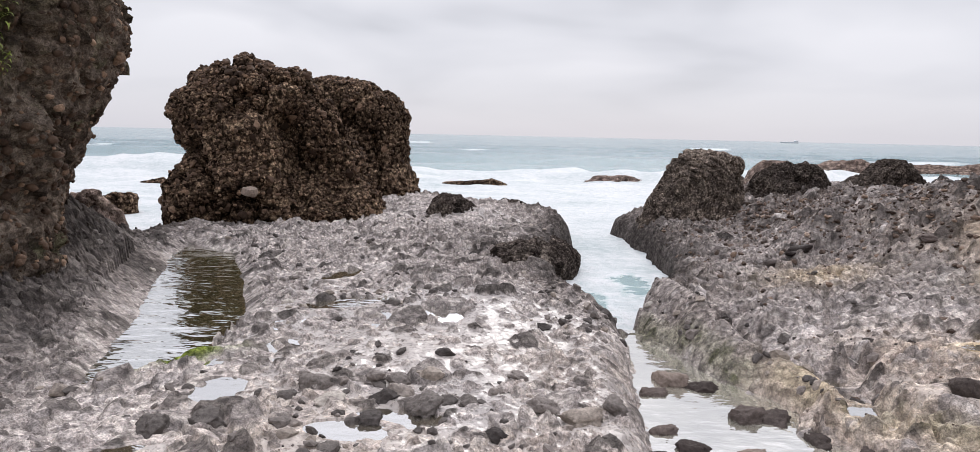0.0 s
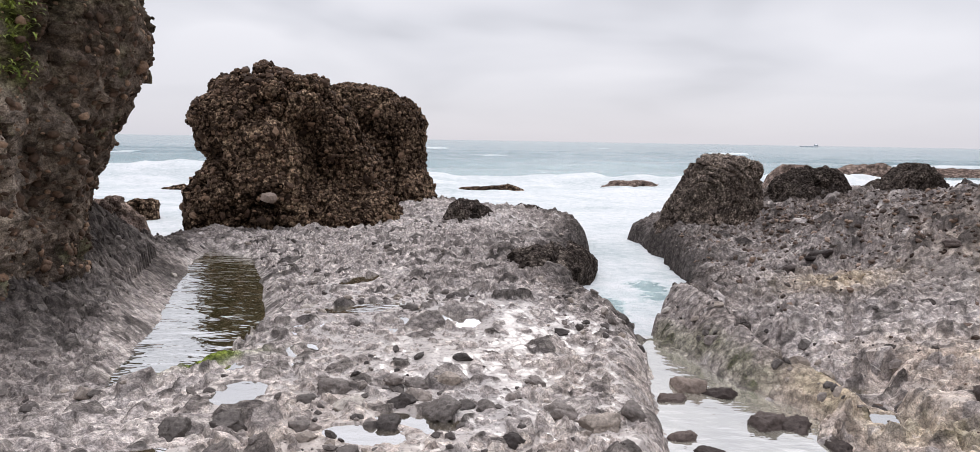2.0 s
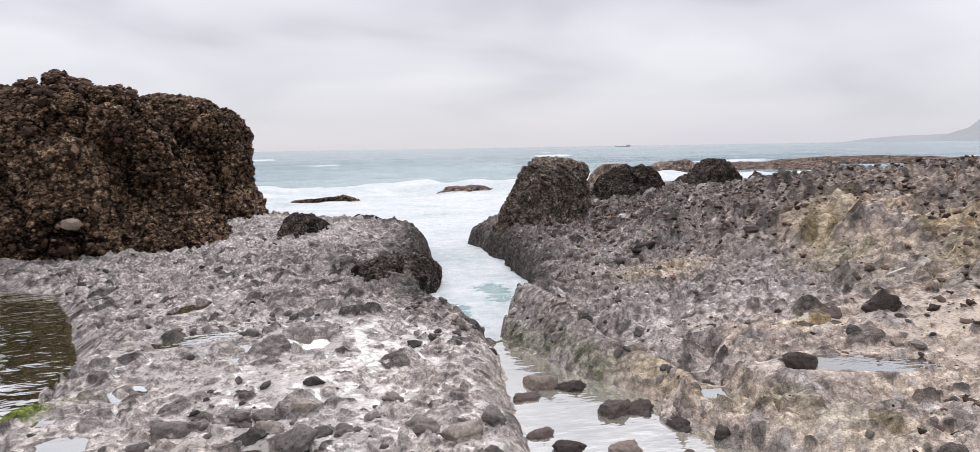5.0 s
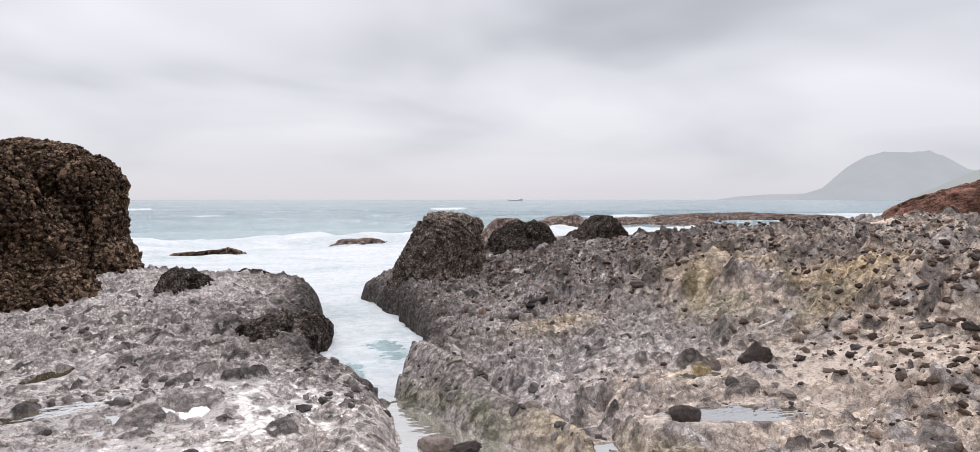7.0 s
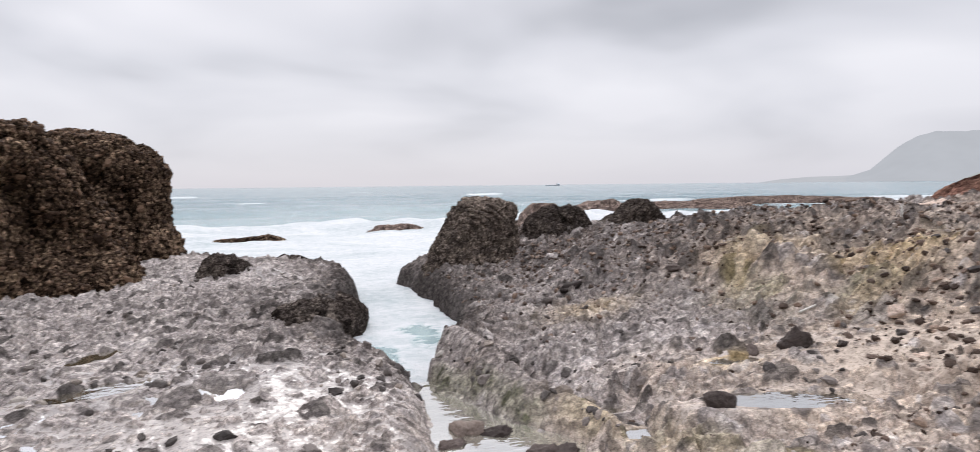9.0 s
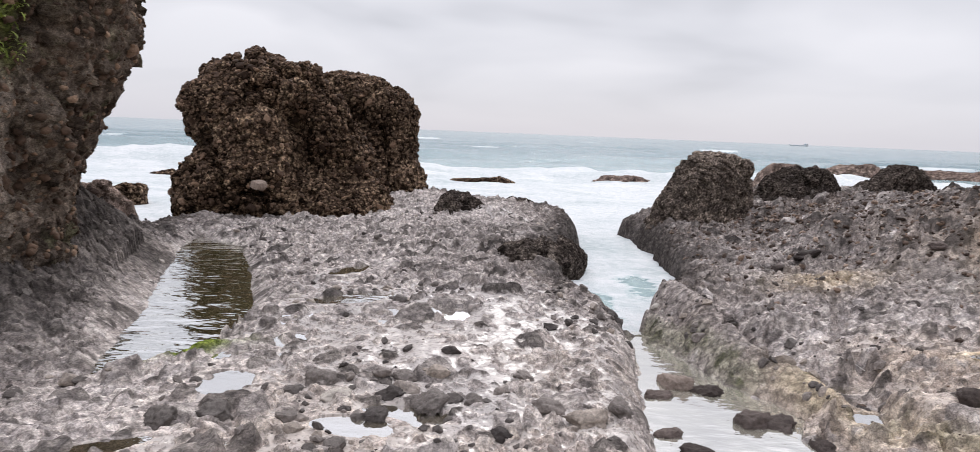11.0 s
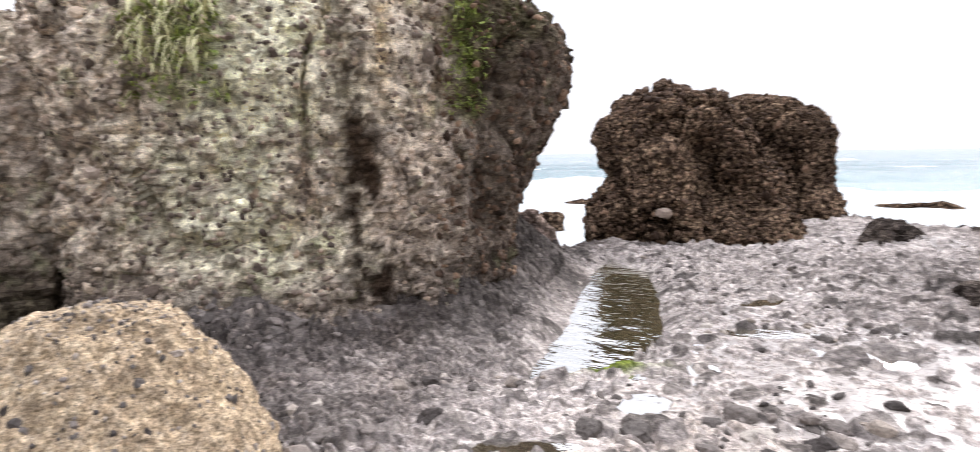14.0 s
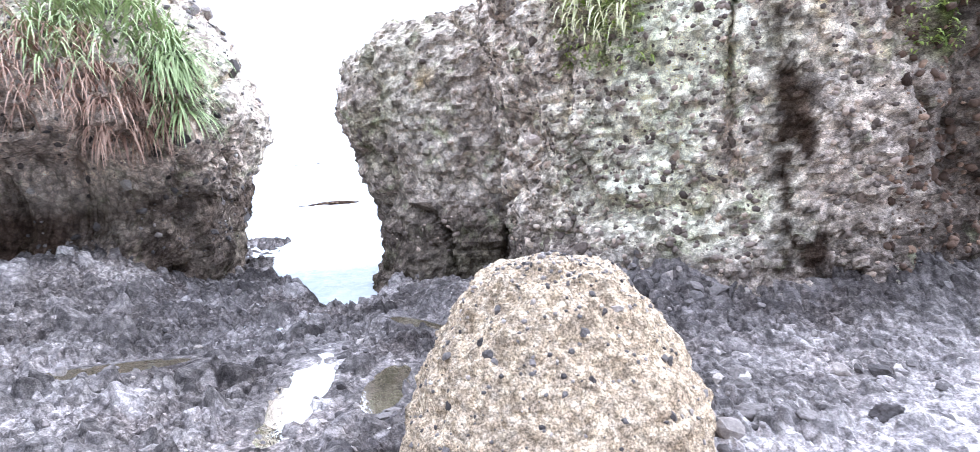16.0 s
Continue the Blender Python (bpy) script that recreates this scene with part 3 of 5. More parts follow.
def carved(x, y):
    """The shore with its pools and the sea's inlets cut, but no hollows yet."""
    h, wx, wy, stones, tone, bare, proud, rough_hill, dc = bare_land(x, y)
    lx = x + 0.12 * (wx - x) + 0.05 * fbm(x, y, 0, 3.2, 4, 11, 0.6)
    ly = y + 0.12 * (wy - y) + 0.05 * fbm(x, y, 5, 3.2, 4, 12, 0.6)
    dp = outside(lx, ly, LEFT_POOL)
    h = np.where(dp < 0.35, np.minimum(h, POOL_Z - 0.015 + np.clip(dp, -0.25, 0.35) * 0.75 + 0.25 * stones), h)
    rim = smooth(0.7, 0.3, dp) * smooth(0.0, 0.12, dp)
    h = np.maximum(h, h * (1 - rim) + (POOL_Z + 0.02 + 0.3 * stones) * rim)
    dt = outside(lx, ly, TIDE_POOL)
    ragged = np.maximum(dt + 0.1 * fbm(x, y, 0, 2.4, 4, 153, 0.6), 0)
    brow = np.where(dt > 0, 0.5 * np.sqrt(ragged), np.clip(dt, -0.3, 0) * 0.7) + 0.05 * np.abs(fbm(x, y, 0, 5.0, 3, 154)) * smooth(0.0, 0.15, dt)
    h = np.where(dt < 0.5, np.minimum(h, TIDE_Z + 0.02 + brow + 0.8 * stones), h)
    # the ridge between the tide pool and the shelf, steep to the water
    db, sb = along(lx, ly, BEAM)
    crest = np.interp(y, (3.6, 4.5, 5.1, 5.8, 6.6, 7.0), (-0.15, -0.08, 0.0, 0.14, 0.2, 0.16)) + 0.035 * fbm(x, y, 0, 3.0, 3, 151)
    h = h - 0.25 * np.exp(-((db - 0.38) / 0.24) ** 2) * (sb > 0) * smooth(7.2, 6.5, y) * smooth(4.0, 4.7, y)
    slope = np.where(sb < 0, 0.62 * (db / 0.42) ** 1.8, 0.5 * (db / 0.3) ** 1.7)
    ribs = 0.02 * np.abs(fbm(x * 1.6, y * 0.7, 0, 5.0, 3, 152))
    h = np.where((db < 0.75) & (y < 7.6), np.maximum(h, crest - slope + ribs + 0.35 * stones), h)
    h = np.maximum(h, -0.2 - 0.5 * ((x - 1.46) ** 2 / 0.06 + (y - 6.38) ** 2 / 0.05) + 0.3 * stones)
    # the sea and its inlets
    dw = outside(lx, ly, SHORE) + 0.16 * fbm(x, y, 0, 1.9, 4, 13, 0.6) * smooth(6.0, 7.5, y)
    bank = 0.85 * smooth(0.5, 0.0, dw) * smooth(7.0, 8.2, y) * smooth(1.2, 1.7, x) * smooth(6, 4, x)
    h = h * (1 - bank) + (-0.2 + 1.2 * stones) * bank
    face = smooth(9.6, 8.2, y) * smooth(1.25, 1.4, x) * smooth(5.5, 6.0, y)
    h = np.where(face > 0, h * (1 - face) + np.minimum(h, SEA_Z + 0.04 + 3.2 * np.maximum(dw, 0) + 1.2 * stones) * face, h)
    fall = smooth(0.2, -0.12, dw)
    h = h * (1 - fall) + np.minimum(h, -1.3) * fall
    h = h - 0.1 * smooth(0.35, 0.0, np.abs(dw)) * smooth(8.5, 6, y) * smooth(0, 1, x)
    return h, wx, wy, stones, tone, bare, proud, rough_hill, dc, dt, dw, db


LEVELS = [float(np.percentile(carved(*ring_of(*hollow[:5], 1.5))[0], 50)) - 0.008 for hollow in HOLLOWS]


def land(x, y):
    """Height of the shore and what lies on it: z, tan silt, wet film, moss, stones, their tone and brown rock. Stones
    and tone also carry shade painted at the cliff foot.
    """
    h, wx, wy, stones, tone, bare, proud, rough_hill, dc, dt, dw, db = carved(x, y)
    # hollows that hold water
    for (hx, hy, a, b, turn, deep), level in zip(HOLLOWS, LEVELS):
        c, s = math.cos(radians(turn)), math.sin(radians(turn))
        u, v = (x - hx) * c + (y - hy) * s, -(x - hx) * s + (y - hy) * c
        ring = np.sqrt((u / a) ** 2 + (v / b) ** 2)
        near = (np.abs(u) < 4 * a) & (np.abs(v) < 4 * b + 0.2)
        q = np.where(near, np.sqrt((u / a) ** 2 + (v / b) ** 2) * (1 + np.clip(0.6 * fbm(x, y, hx, 4.0, 3, 95) + 0.5 * fbm(x, y, hx, 10.0, 3, 94), -0.3, 0.8)), 9.0)
        k = smooth(1.3, 0.75, q)
        flat = 0.85 * smooth(2.6, 1.4, q)
        h = h * (1 - flat) + (level + 0.006 + 0.6 * stones + 0.03 * fbm(x, y, 0, 7.0, 3, 104)) * flat
        h = h * (1 - k) + np.minimum(h, level - deep * np.clip(1.1 - q * 0.7, 0.12, 1)) * k
        brim = smooth(1.1, 1.22, ring) * smooth(1.9, 1.5, ring)
        h = h * (1 - brim) + np.maximum(h, level + 0.012) * brim
    # far off the shore is a reef flat, just awash
    flat = smooth(18, 27, np.hypot(x, y))
    h = h * (1 - flat) + np.minimum(h, SEA_Z + 0.02 + 0.4 * fbm(x, y, 0, 0.12, 3, 107)) * flat
    # looks
    near_sea = smooth(1.6, 0.1, dw) * smooth(4.5, 7, y)
    silt = 0.9 * smooth(-0.3, 0.35, fbm(x, y, 0, 0.55, 4, 101)) * smooth(1.8, 4.2, x) * smooth(9.5, 5.0, y)
    silt = np.maximum(silt, 0.95 * smooth(-0.75, 0.1, fbm(x, y, 0, 1.3, 4, 103)) * smooth(2.5, 3.4, x) * smooth(6.0, 4.6, y + 0.35 * (x - 3.5)) * smooth(2.6, 3.4, y))
    ochre = 1.25 * np.exp(-((x - 5.4) ** 2 / 0.35 + (y - 5.9) ** 2 / 0.7)) + 0.9 * np.exp(-((x - 6.2) ** 2 / 0.3 + (y - 4.9) ** 2 / 0.25))
    silt = np.maximum(silt, np.clip(0.85 * ochre, 0, 0.85))
    silt = np.maximum(silt, 0.4 * smooth(-0.1, 0.5, fbm(x, y, 0, 0.8, 3, 102)) * smooth(6, 3.2, y) * smooth(-2.5, -1, x))
    wet = np.clip(0.6 + 0.9 * fbm(x, y, 0, 0.9, 4, 110), 0, 1) * smooth(2.8, 1.2, x) * smooth(0.5, 1.6, dc)
    wet = np.clip(np.maximum(wet, near_sea * 0.5) * (1 - 0.8 * rough_hill), 0, 1)
    wet = np.maximum(wet, 0.3 * smooth(2.0, 3.5, x) * smooth(5.0, 8.0, y + 0.3 * x + fbm(x, y, 0, 0.6, 3, 111)))
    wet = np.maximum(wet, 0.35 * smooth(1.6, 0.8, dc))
    moss = 0.25 * np.clip(ochre, 0, 1) * smooth(-0.2, 0.25, fbm(x, y, 0, 2.0, 3, 121))
    moss = np.maximum(moss, 1.3 * np.exp(-((x + 2.2) ** 2 / 0.09 + (y - 4.66 - 0.3 * (x + 2.2)) ** 2 / 0.012)))
    moss = np.clip(moss, 0, 1)
    moss = np.maximum(moss, 0.22 * smooth(0.16, 0.03, np.abs(dt - 0.03)) * smooth(-0.1, 0.4, fbm(x, y, 0, 2.6, 3, 122)) * smooth(4.3, 5.0, y))
    dr, _ = along(x + 0.1 * fbm(x, y, 0, 2.0, 2, 123), y, RIDGE)
    weed = 0.6 * smooth(0.28, 0.05, dr) * smooth(5.3, 4.6, y) * smooth(-0.35, 0.25, fbm(x, y, 0, 2.2, 3, 124)) * smooth(2.6, 3.2, y)
    moss = np.maximum(moss, 0.2 * weed)
    silt = np.maximum(silt, 0.6 * smooth(0.7, 0.2, dr) * smooth(5.2, 4.6, y))
    umber = 0.95 * smooth(-0.7, 0.3, past_scarp(wx, wy)) * (1 - 0.8 * np.clip(ochre, 0, 1)) * smooth(1.5, 3.5, y)
    umber = np.maximum(umber, 0.7 * smooth(2.2, 3.5, x) * smooth(5.6, 8.6, y + 1.2 * fbm(x, y, 0, 0.5, 3, 131)))
    umber = np.maximum(umber, 0.95 * near_sea)
    umber = np.maximum(umber, 0.95 * smooth(3.9, 4.8, x) * (1 - 0.8 * np.clip(ochre, 0, 1)) * smooth(-0.7, 0.0, fbm(x, y, 0, 0.9, 3, 136)))
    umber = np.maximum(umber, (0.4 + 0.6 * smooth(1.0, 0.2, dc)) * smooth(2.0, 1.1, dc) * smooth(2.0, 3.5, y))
    umber = np.maximum(umber, 0.55 * smooth(-3.0, -5.0, x) * smooth(3.0, 1.5, y))
    umber = np.maximum(umber, 0.35 * smooth(0.4, 0.05, np.abs(dt)) * smooth(3.0, 3.8, y) * smooth(-0.3, 0.3, fbm(x, y, 0, 1.8, 3, 132)))
    umber = np.maximum(umber, 0.75 * smooth(0.5, 0.2, db) * smooth(3.8, 4.6, y))
    umber = np.maximum(umber, 0.9 * smooth(-2.2, -3.4, x) * smooth(6.0, 3.0, y))
    umber = np.clip(umber * (0.75 + 0.5 * fbm(x, y, 0, 1.7, 3, 133)), 0, 1)
    on = smooth(0.012, 0.03, stones) * bare
    # shade below the cliff's overhang, put into the stone and tone masks
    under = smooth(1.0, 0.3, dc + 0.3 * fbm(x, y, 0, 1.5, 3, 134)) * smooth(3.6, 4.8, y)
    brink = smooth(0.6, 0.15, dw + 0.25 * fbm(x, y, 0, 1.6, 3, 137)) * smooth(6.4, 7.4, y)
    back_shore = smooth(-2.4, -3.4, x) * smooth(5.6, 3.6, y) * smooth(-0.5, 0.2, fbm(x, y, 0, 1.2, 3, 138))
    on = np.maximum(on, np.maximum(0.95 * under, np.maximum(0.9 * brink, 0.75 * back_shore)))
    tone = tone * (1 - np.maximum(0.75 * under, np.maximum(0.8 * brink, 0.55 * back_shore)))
    rust = np.clip(0.22 * weed + 0.42 * ochre * smooth(-0.3, 0.3, fbm(x, y, 0, 1.5, 3, 135)) + 0.7 * np.exp(-((x - 3.7) ** 2 / 0.05 + (y - 4.7) ** 2 / 0.02)) + 0.25 * np.exp(-((x - 3.6) ** 2 / 0.3 + (y - 7.2) ** 2 / 0.15)), 0, 0.8)
    tan_floor = smooth(2.1, 2.8, x) * smooth(5.6, 4.6, x) * smooth(6.4, 4.8, y + 0.35 * (x - 3.5)) * smooth(2.7, 3.4, y)
    mud = (1 - proud) * (1 - 0.7 * near_sea) * smooth(0.0, 0.25, dt) * (1 - 0.6 * smooth(1.0, 0.2, dc)) * (1 - 0.92 * smooth(-2.0, -3.0, x)) * (1 - 0.85 * smooth(1.6, 2.4, x) * (1 - tan_floor)) * (1 - np.clip(moss, 0, 1))
    wet = np.maximum(wet, 0.8 * mud * smooth(2.4, 1.4, x))
    return h, silt, wet, moss, on, tone, umber, rust, mud


def sweep(fine, step, coarse):
    """Headings, in degrees to the left of +y: close set over the part in sight."""
    lo, hi = fine
    return np.concatenate([np.arange(lo, hi, step), np.arange(hi, lo + 360, coarse)])


heads = np.radians(sweep((-60, 105), 0.14, 1.2))
rings = np.concatenate([[0.02], np.geomspace(0.2, 2.6, 80), np.geomspace(2.63, 9.0, 440), np.geomspace(9.03, 14.0, 100), np.geomspace(14.1, 26.0, 50), np.geomspace(27, 90, 12)])
rr, aa = np.meshgrid(rings, heads, indexing="ij")
gx, gy = -np.sin(aa) * rr, np.cos(aa) * rr
gz, silt, wet, moss, onstone, tone, umber, rust, mud = (np.concatenate(v) for v in zip(*(land(gx[k:k + 8], gy[k:k + 8]) for k in range(0, len(gx), 8))))
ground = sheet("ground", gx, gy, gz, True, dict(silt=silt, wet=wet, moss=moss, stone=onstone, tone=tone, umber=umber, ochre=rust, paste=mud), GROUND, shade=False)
tagged(ground, "grey-brown wet conglomerate shore rock with embedded pebbles", "shore rock", kind="structure")


def height(x, y):
    return float(land(np.array([float(x)]), np.array([float(y)]))[0][0])


# ---- sea ----
heads = np.radians(sweep((-60, 105), 0.6, 5.0))
rings = np.concatenate([np.geomspace(5.0, 120.0, 190), np.geomspace(123, 4800, 36)])
rr, aa = np.meshgrid(rings, heads, indexing="ij")
sx, sy = -np.sin(aa) * rr, np.cos(aa) * rr


def sea_shape(x, y):
    off = outside(x, y, SHORE)                       # below nought out at sea
    out = np.clip(-off, 0, None)
    far = np.maximum(y, -x * 0.55)
    breaker = 30 + 5 * fbm(x, y * 0.3, 0, 0.05, 3, 201) + 1.5 * fbm(x, y * 0.2, 0, 0.35, 3, 202)
    d = far - breaker
    h = SEA_Z + 0.05 * fbm(x, y, 0, 0.9, 4, 203) * smooth(0.5, 5, out)
    h = h + 0.16 * fbm(x, y, 0, 0.22, 4, 204) * smooth(3, 12, out)
    crest = np.exp(-(d / np.where(d > 0, 2.2, 5.0)) ** 2) * (0.55 + 0.45 * fbm(x, y, 0, 0.13, 3, 205))
    h = h + 0.75 * crest + 0.45 * crest * np.abs(fbm(x, y, 0, 0.7, 4, 206))
    lift2 = np.exp(-((far - breaker + 12) / 2.5) ** 2) * smooth(-0.2, 0.5, fbm(x, y, 0, 0.1, 2, 207))
    h = h + 0.22 * lift2
    swell = smooth(5, 30, d)
    h = h + swell * (0.28 * np.sin(far * 0.32 + 3 * fbm(x, y, 0, 0.02, 3, 208)) + 0.12 * fbm(x, y, 0, 0.3, 3, 209))
    foam = 0.95 - 1.05 * smooth(0.0, 3.5, d)
    foam = foam + 0.12 * fbm(x, y, 0, 0.35, 3, 210)
    caps = smooth(0.42, 0.62, fbm(x, y * 2.2, 0, 0.06, 4, 211)) * smooth(4, 20, d) * smooth(400, 60, d)
    foam = np.maximum(foam, 0.8 * caps)
    right = smooth(10, 30, x - 0.25 * y) * smooth(90, 60, far) * smooth(-0.25, 0.25, fbm(x, y * 2, 0, 0.06, 3, 212))
    foam = np.maximum(foam, 0.9 * right)
    teal = np.exp(-((x - 1.15) ** 2 / 0.12 + (y - 8.0) ** 2 / 0.7)) + 0.8 * np.exp(-((x - 2.0) ** 2 / 0.08 + (y - 9.0) ** 2 / 0.5))
    foam = foam - 0.75 * np.clip(teal, 0, 1)
    # inlet on the left: the white sky reflection is painted as foam
    left = smooth(-6.5, -8, x) * smooth(9, 4, y) * smooth(-45, -25, x)
    foam = np.where(left > 0, foam * (1 - left) + left * 0.88, foam)
    foam = foam - 0.22 * smooth(0.2, 0.8, x) * smooth(3.2, 2.6, x) * smooth(11.5, 9.5, y)
    # far western water, whitened through the foam mask
    west = smooth(-12, -20, x) * smooth(0.9, 0.6, y / np.maximum(-x, 1))
    foam = np.where(west > 0, np.maximum(foam, 0.85 * west), foam)
    shoal = np.clip(smooth(45, 0, d) * 0.6 + np.clip(teal, 0, 1) * 0.5, 0, 1)
    return h, foam, shoal


sz, foam, shoal = sea_shape(sx, sy)
sea = sheet("sea", sx, sy, sz, True, dict(foam=foam, shoal=shoal), SEA)
tagged(sea, "rough grey-green sea with white surf foam near the rocks", "sea", kind="structure")

# ---- water in pools ----


def pool(name, outline, level, mat, label):
    bm = bmesh.new()
    bm.faces.new([bm.verts.new((x, y, level)) for x, y in outline])
    bmesh.ops.triangulate(bm, faces=bm.faces[:])
    ob = part(name, bm, mat)
    return tagged(ob, label, "water", kind="structure")


pool("water_pool", [(-5.0, 10.0), (-4.4, 10.2), (-2.9, 8.9), (-2.2, 7.3), (-1.9, 6.0), (-1.85, 5.2), (-2.15, 4.5), (-2.55, 3.7), (-3.0, 3.8), (-3.7, 5.6), (-4.3, 7.2), (-4.8, 8.8)][::-1], POOL_Z, POOL, "still tide pool reflecting sky and dark rock")
pool("water_tide_pool", [(1.25, 6.35), (0.9, 5.4), (0.8, 4.6), (0.8, 4.0), (0.7, 3.2), (0.75, 2.5), (1.25, 2.0), (1.85, 1.85), (2.45, 2.1), (2.75, 2.7), (2.7, 3.2), (2.5, 3.9), (2.25, 4.5), (2.1, 5.0), (1.9, 5.7), (1.75, 6.4)], TIDE_Z, TIDE, "shallow tide pool among wet stones")
for num, hollow in enumerate(HOLLOWS):
    pool("water_puddle", list(zip(*(v.tolist() for v in ring_of(*hollow[:5], 1.35)))), LEVELS[num] + 0.0007 * num, PUDDLE, "shallow rain puddle lying in a rock hollow")


# film of water that lies between the stones of the platform
fx_, fy_ = np.meshgrid(np.arange(-2.6, 1.3, 0.035), np.arange(2.2, 7.2, 0.035), indexing="xy")
fz_ = land(fx_, fy_)[0]
kern = np.hanning(21)
kern /= kern.sum()
low_z = np.apply_along_axis(lambda v: np.convolve(np.pad(v, 10, "edge"), kern, "valid"), 0, fz_)
low_z = np.apply_along_axis(lambda v: np.convolve(np.pad(v, 10, "edge"), kern, "valid"), 1, low_z)
edge_ = smooth(0.0, 0.6, outside(fx_, fy_, TIDE_POOL)) * smooth(0.05, 0.4, outside(fx_, fy_, LEFT_POOL)) * smooth(1.25, 0.9, fx_) * smooth(-2.5, -1.9, fx_) * smooth(7.1, 5.8, fy_)
film_z = low_z - 0.034 + 0.05 * fbm(fx_, fy_, 0, 0.9, 3, 140) - 0.2 * (1 - edge_)
film = sheet("water_film", fx_, fy_, film_z, False, {}, PUDDLE)
tagged(film, "thin film of water between stones", "water", kind="structure")

# ---- rocks ----


def body(name, base, turn, levels, mat, n_round, n_up, power=2.4, seed=0, lumps=0.16, cell=0.22, cell2=0.11, bands=0.0, looks=None, sharp=0.5, dents=(), flakes=0.0):
    """A free-standing rock. levels: z, left edge, right edge, near edge, far edge, across and along the heading `turn`
    (degrees to the left of +y) from base. Lumps, bedded stones and folded bands are pushed out of the surface."""
    lv = np.array(levels, float)
    seg = np.concatenate([[0], np.cumsum(np.linalg.norm(np.diff(lv, axis=0), axis=1))])
    at = np.linspace(0, seg[-1], n_up)
    z, l, r, f, b = (np.interp(at, seg, lv[:, k]) for k in range(5))
    k = max(3, n_up // 26) | 1
    soft = np.hanning(k + 2)[1:-1]
    soft /= soft.sum()
    z, l, r, f, b = (np.convolve(np.pad(v, k // 2, "edge"), soft, "valid") for v in (z, l, r, f, b))
    n_near = int(n_round * 0.8)
    th = np.concatenate([np.linspace(math.pi - 0.35, 2 * math.pi + 0.35, n_near, endpoint=False), np.linspace(0.35, math.pi - 0.35, n_round - n_near, endpoint=False)])
    u, w = np.cos(th)[None], np.sin(th)[None]
    hu, hw = np.maximum((r - l) / 2, 0.01)[:, None], np.maximum((b - f) / 2, 0.01)[:, None]
    q = (np.abs(u) ** power + np.abs(w) ** power) ** (-1 / power)
    across, deep = (l + r)[:, None] / 2 + hu * u * q, (f + b)[:, None] / 2 + hw * w * q
    c, s = math.cos(radians(turn)), math.sin(radians(turn))
    x = base[0] + across * c - deep * s
    y = base[1] + across * s + deep * c
    zz = np.broadcast_to(z[:, None] + base[2], x.shape).copy()

    def normals(x, y, zz):
        p = np.stack([x, y, zz], -1)
        du = np.roll(p, -1, 1) - np.roll(p, 1, 1)
        dv = np.gradient(p, axis=0)
        n = np.cross(du, dv)
        return n / (np.linalg.norm(n, axis=-1, keepdims=True) + 1e-9)

    n = normals(x, y, zz)
    d = lumps * 0.12 + lumps * 1.5 * fbm(x, y, zz, 0.75, 4, seed) + lumps * 0.55 * fbm(x, y, zz, 3.0, 3, seed + 4)
    d = d - lumps * 1.1 * smooth(0.12, 0.0, np.abs(fbm(x, y, zz * 0.6, 0.9, 3, seed + 8)))
    for da, dz_, dr_, dd_ in dents:
        d = d - dd_ * np.exp(-((across - da) ** 2 + (zz - dz_) ** 2) / dr_ ** 2) * smooth(0.0, -0.3, deep - (f + b)[:, None] / 2)
    if flakes:
        d = d + flakes * (3.0 * np.abs(fbm(x, y, zz * 2.4, 2.6, 3, seed + 50)) - 0.4)
    if bands:
        wv = (zz * 0.7 + 1.1 * across * np.sign(bands) + 0.8 * fbm(x, y, zz, 0.8, 2, seed + 9)) * 17.0
        d = d + abs(bands) * (np.abs(np.sin(wv)) ** 0.5 * 2 - 1.2) * smooth(-0.5, 0.0, fbm(x, y, zz, 2.0, 2, seed + 10))
    x, y, zz = x + n[..., 0] * d, y + n[..., 1] * d, zz + n[..., 2] * d
    n = normals(x, y, zz)
    p1, t1 = pebbles(x, y, zz, cell, seed + 20, 0.65)
    p2, t2 = pebbles(x, y, zz, cell2, seed + 30, 0.7)
    bumpy = np.maximum(p1 * cell * sharp, p2 * cell2 * sharp * 1.1)
    d = bumpy + 0.045 * fbm(x, y, zz, 9.0, 4, seed + 40, 0.65)
    tone = np.where(p1 > 0.02, t1, t2)
    stone = smooth(0.004, 0.02, bumpy)
    x, y, zz = x + n[..., 0] * d, y + n[..., 1] * d, zz + n[..., 2] * d
    for ring, share in ((-1, 1.0), (-2, 0.5), (-3, 0.25)):       # close the crown
        x[ring], y[ring] = x[ring] + share * (x[ring].mean() - x[ring]), y[ring] + share * (y[ring].mean() - y[ring])
        zz[ring] = zz[ring] + share * (zz[-4:].mean() - zz[ring])
    n = normals(x, y, zz)
    zero = np.zeros_like(x)
    masks = dict(silt=zero, wet=zero, moss=zero, stone=stone, tone=tone)
    if looks:
        masks.update(looks(x, y, zz, across, n))
    ob = sheet(name, x, y, zz, True, masks, mat, shade=mat is TAN)
    return ob, np.stack([x, y, zz], -1), n


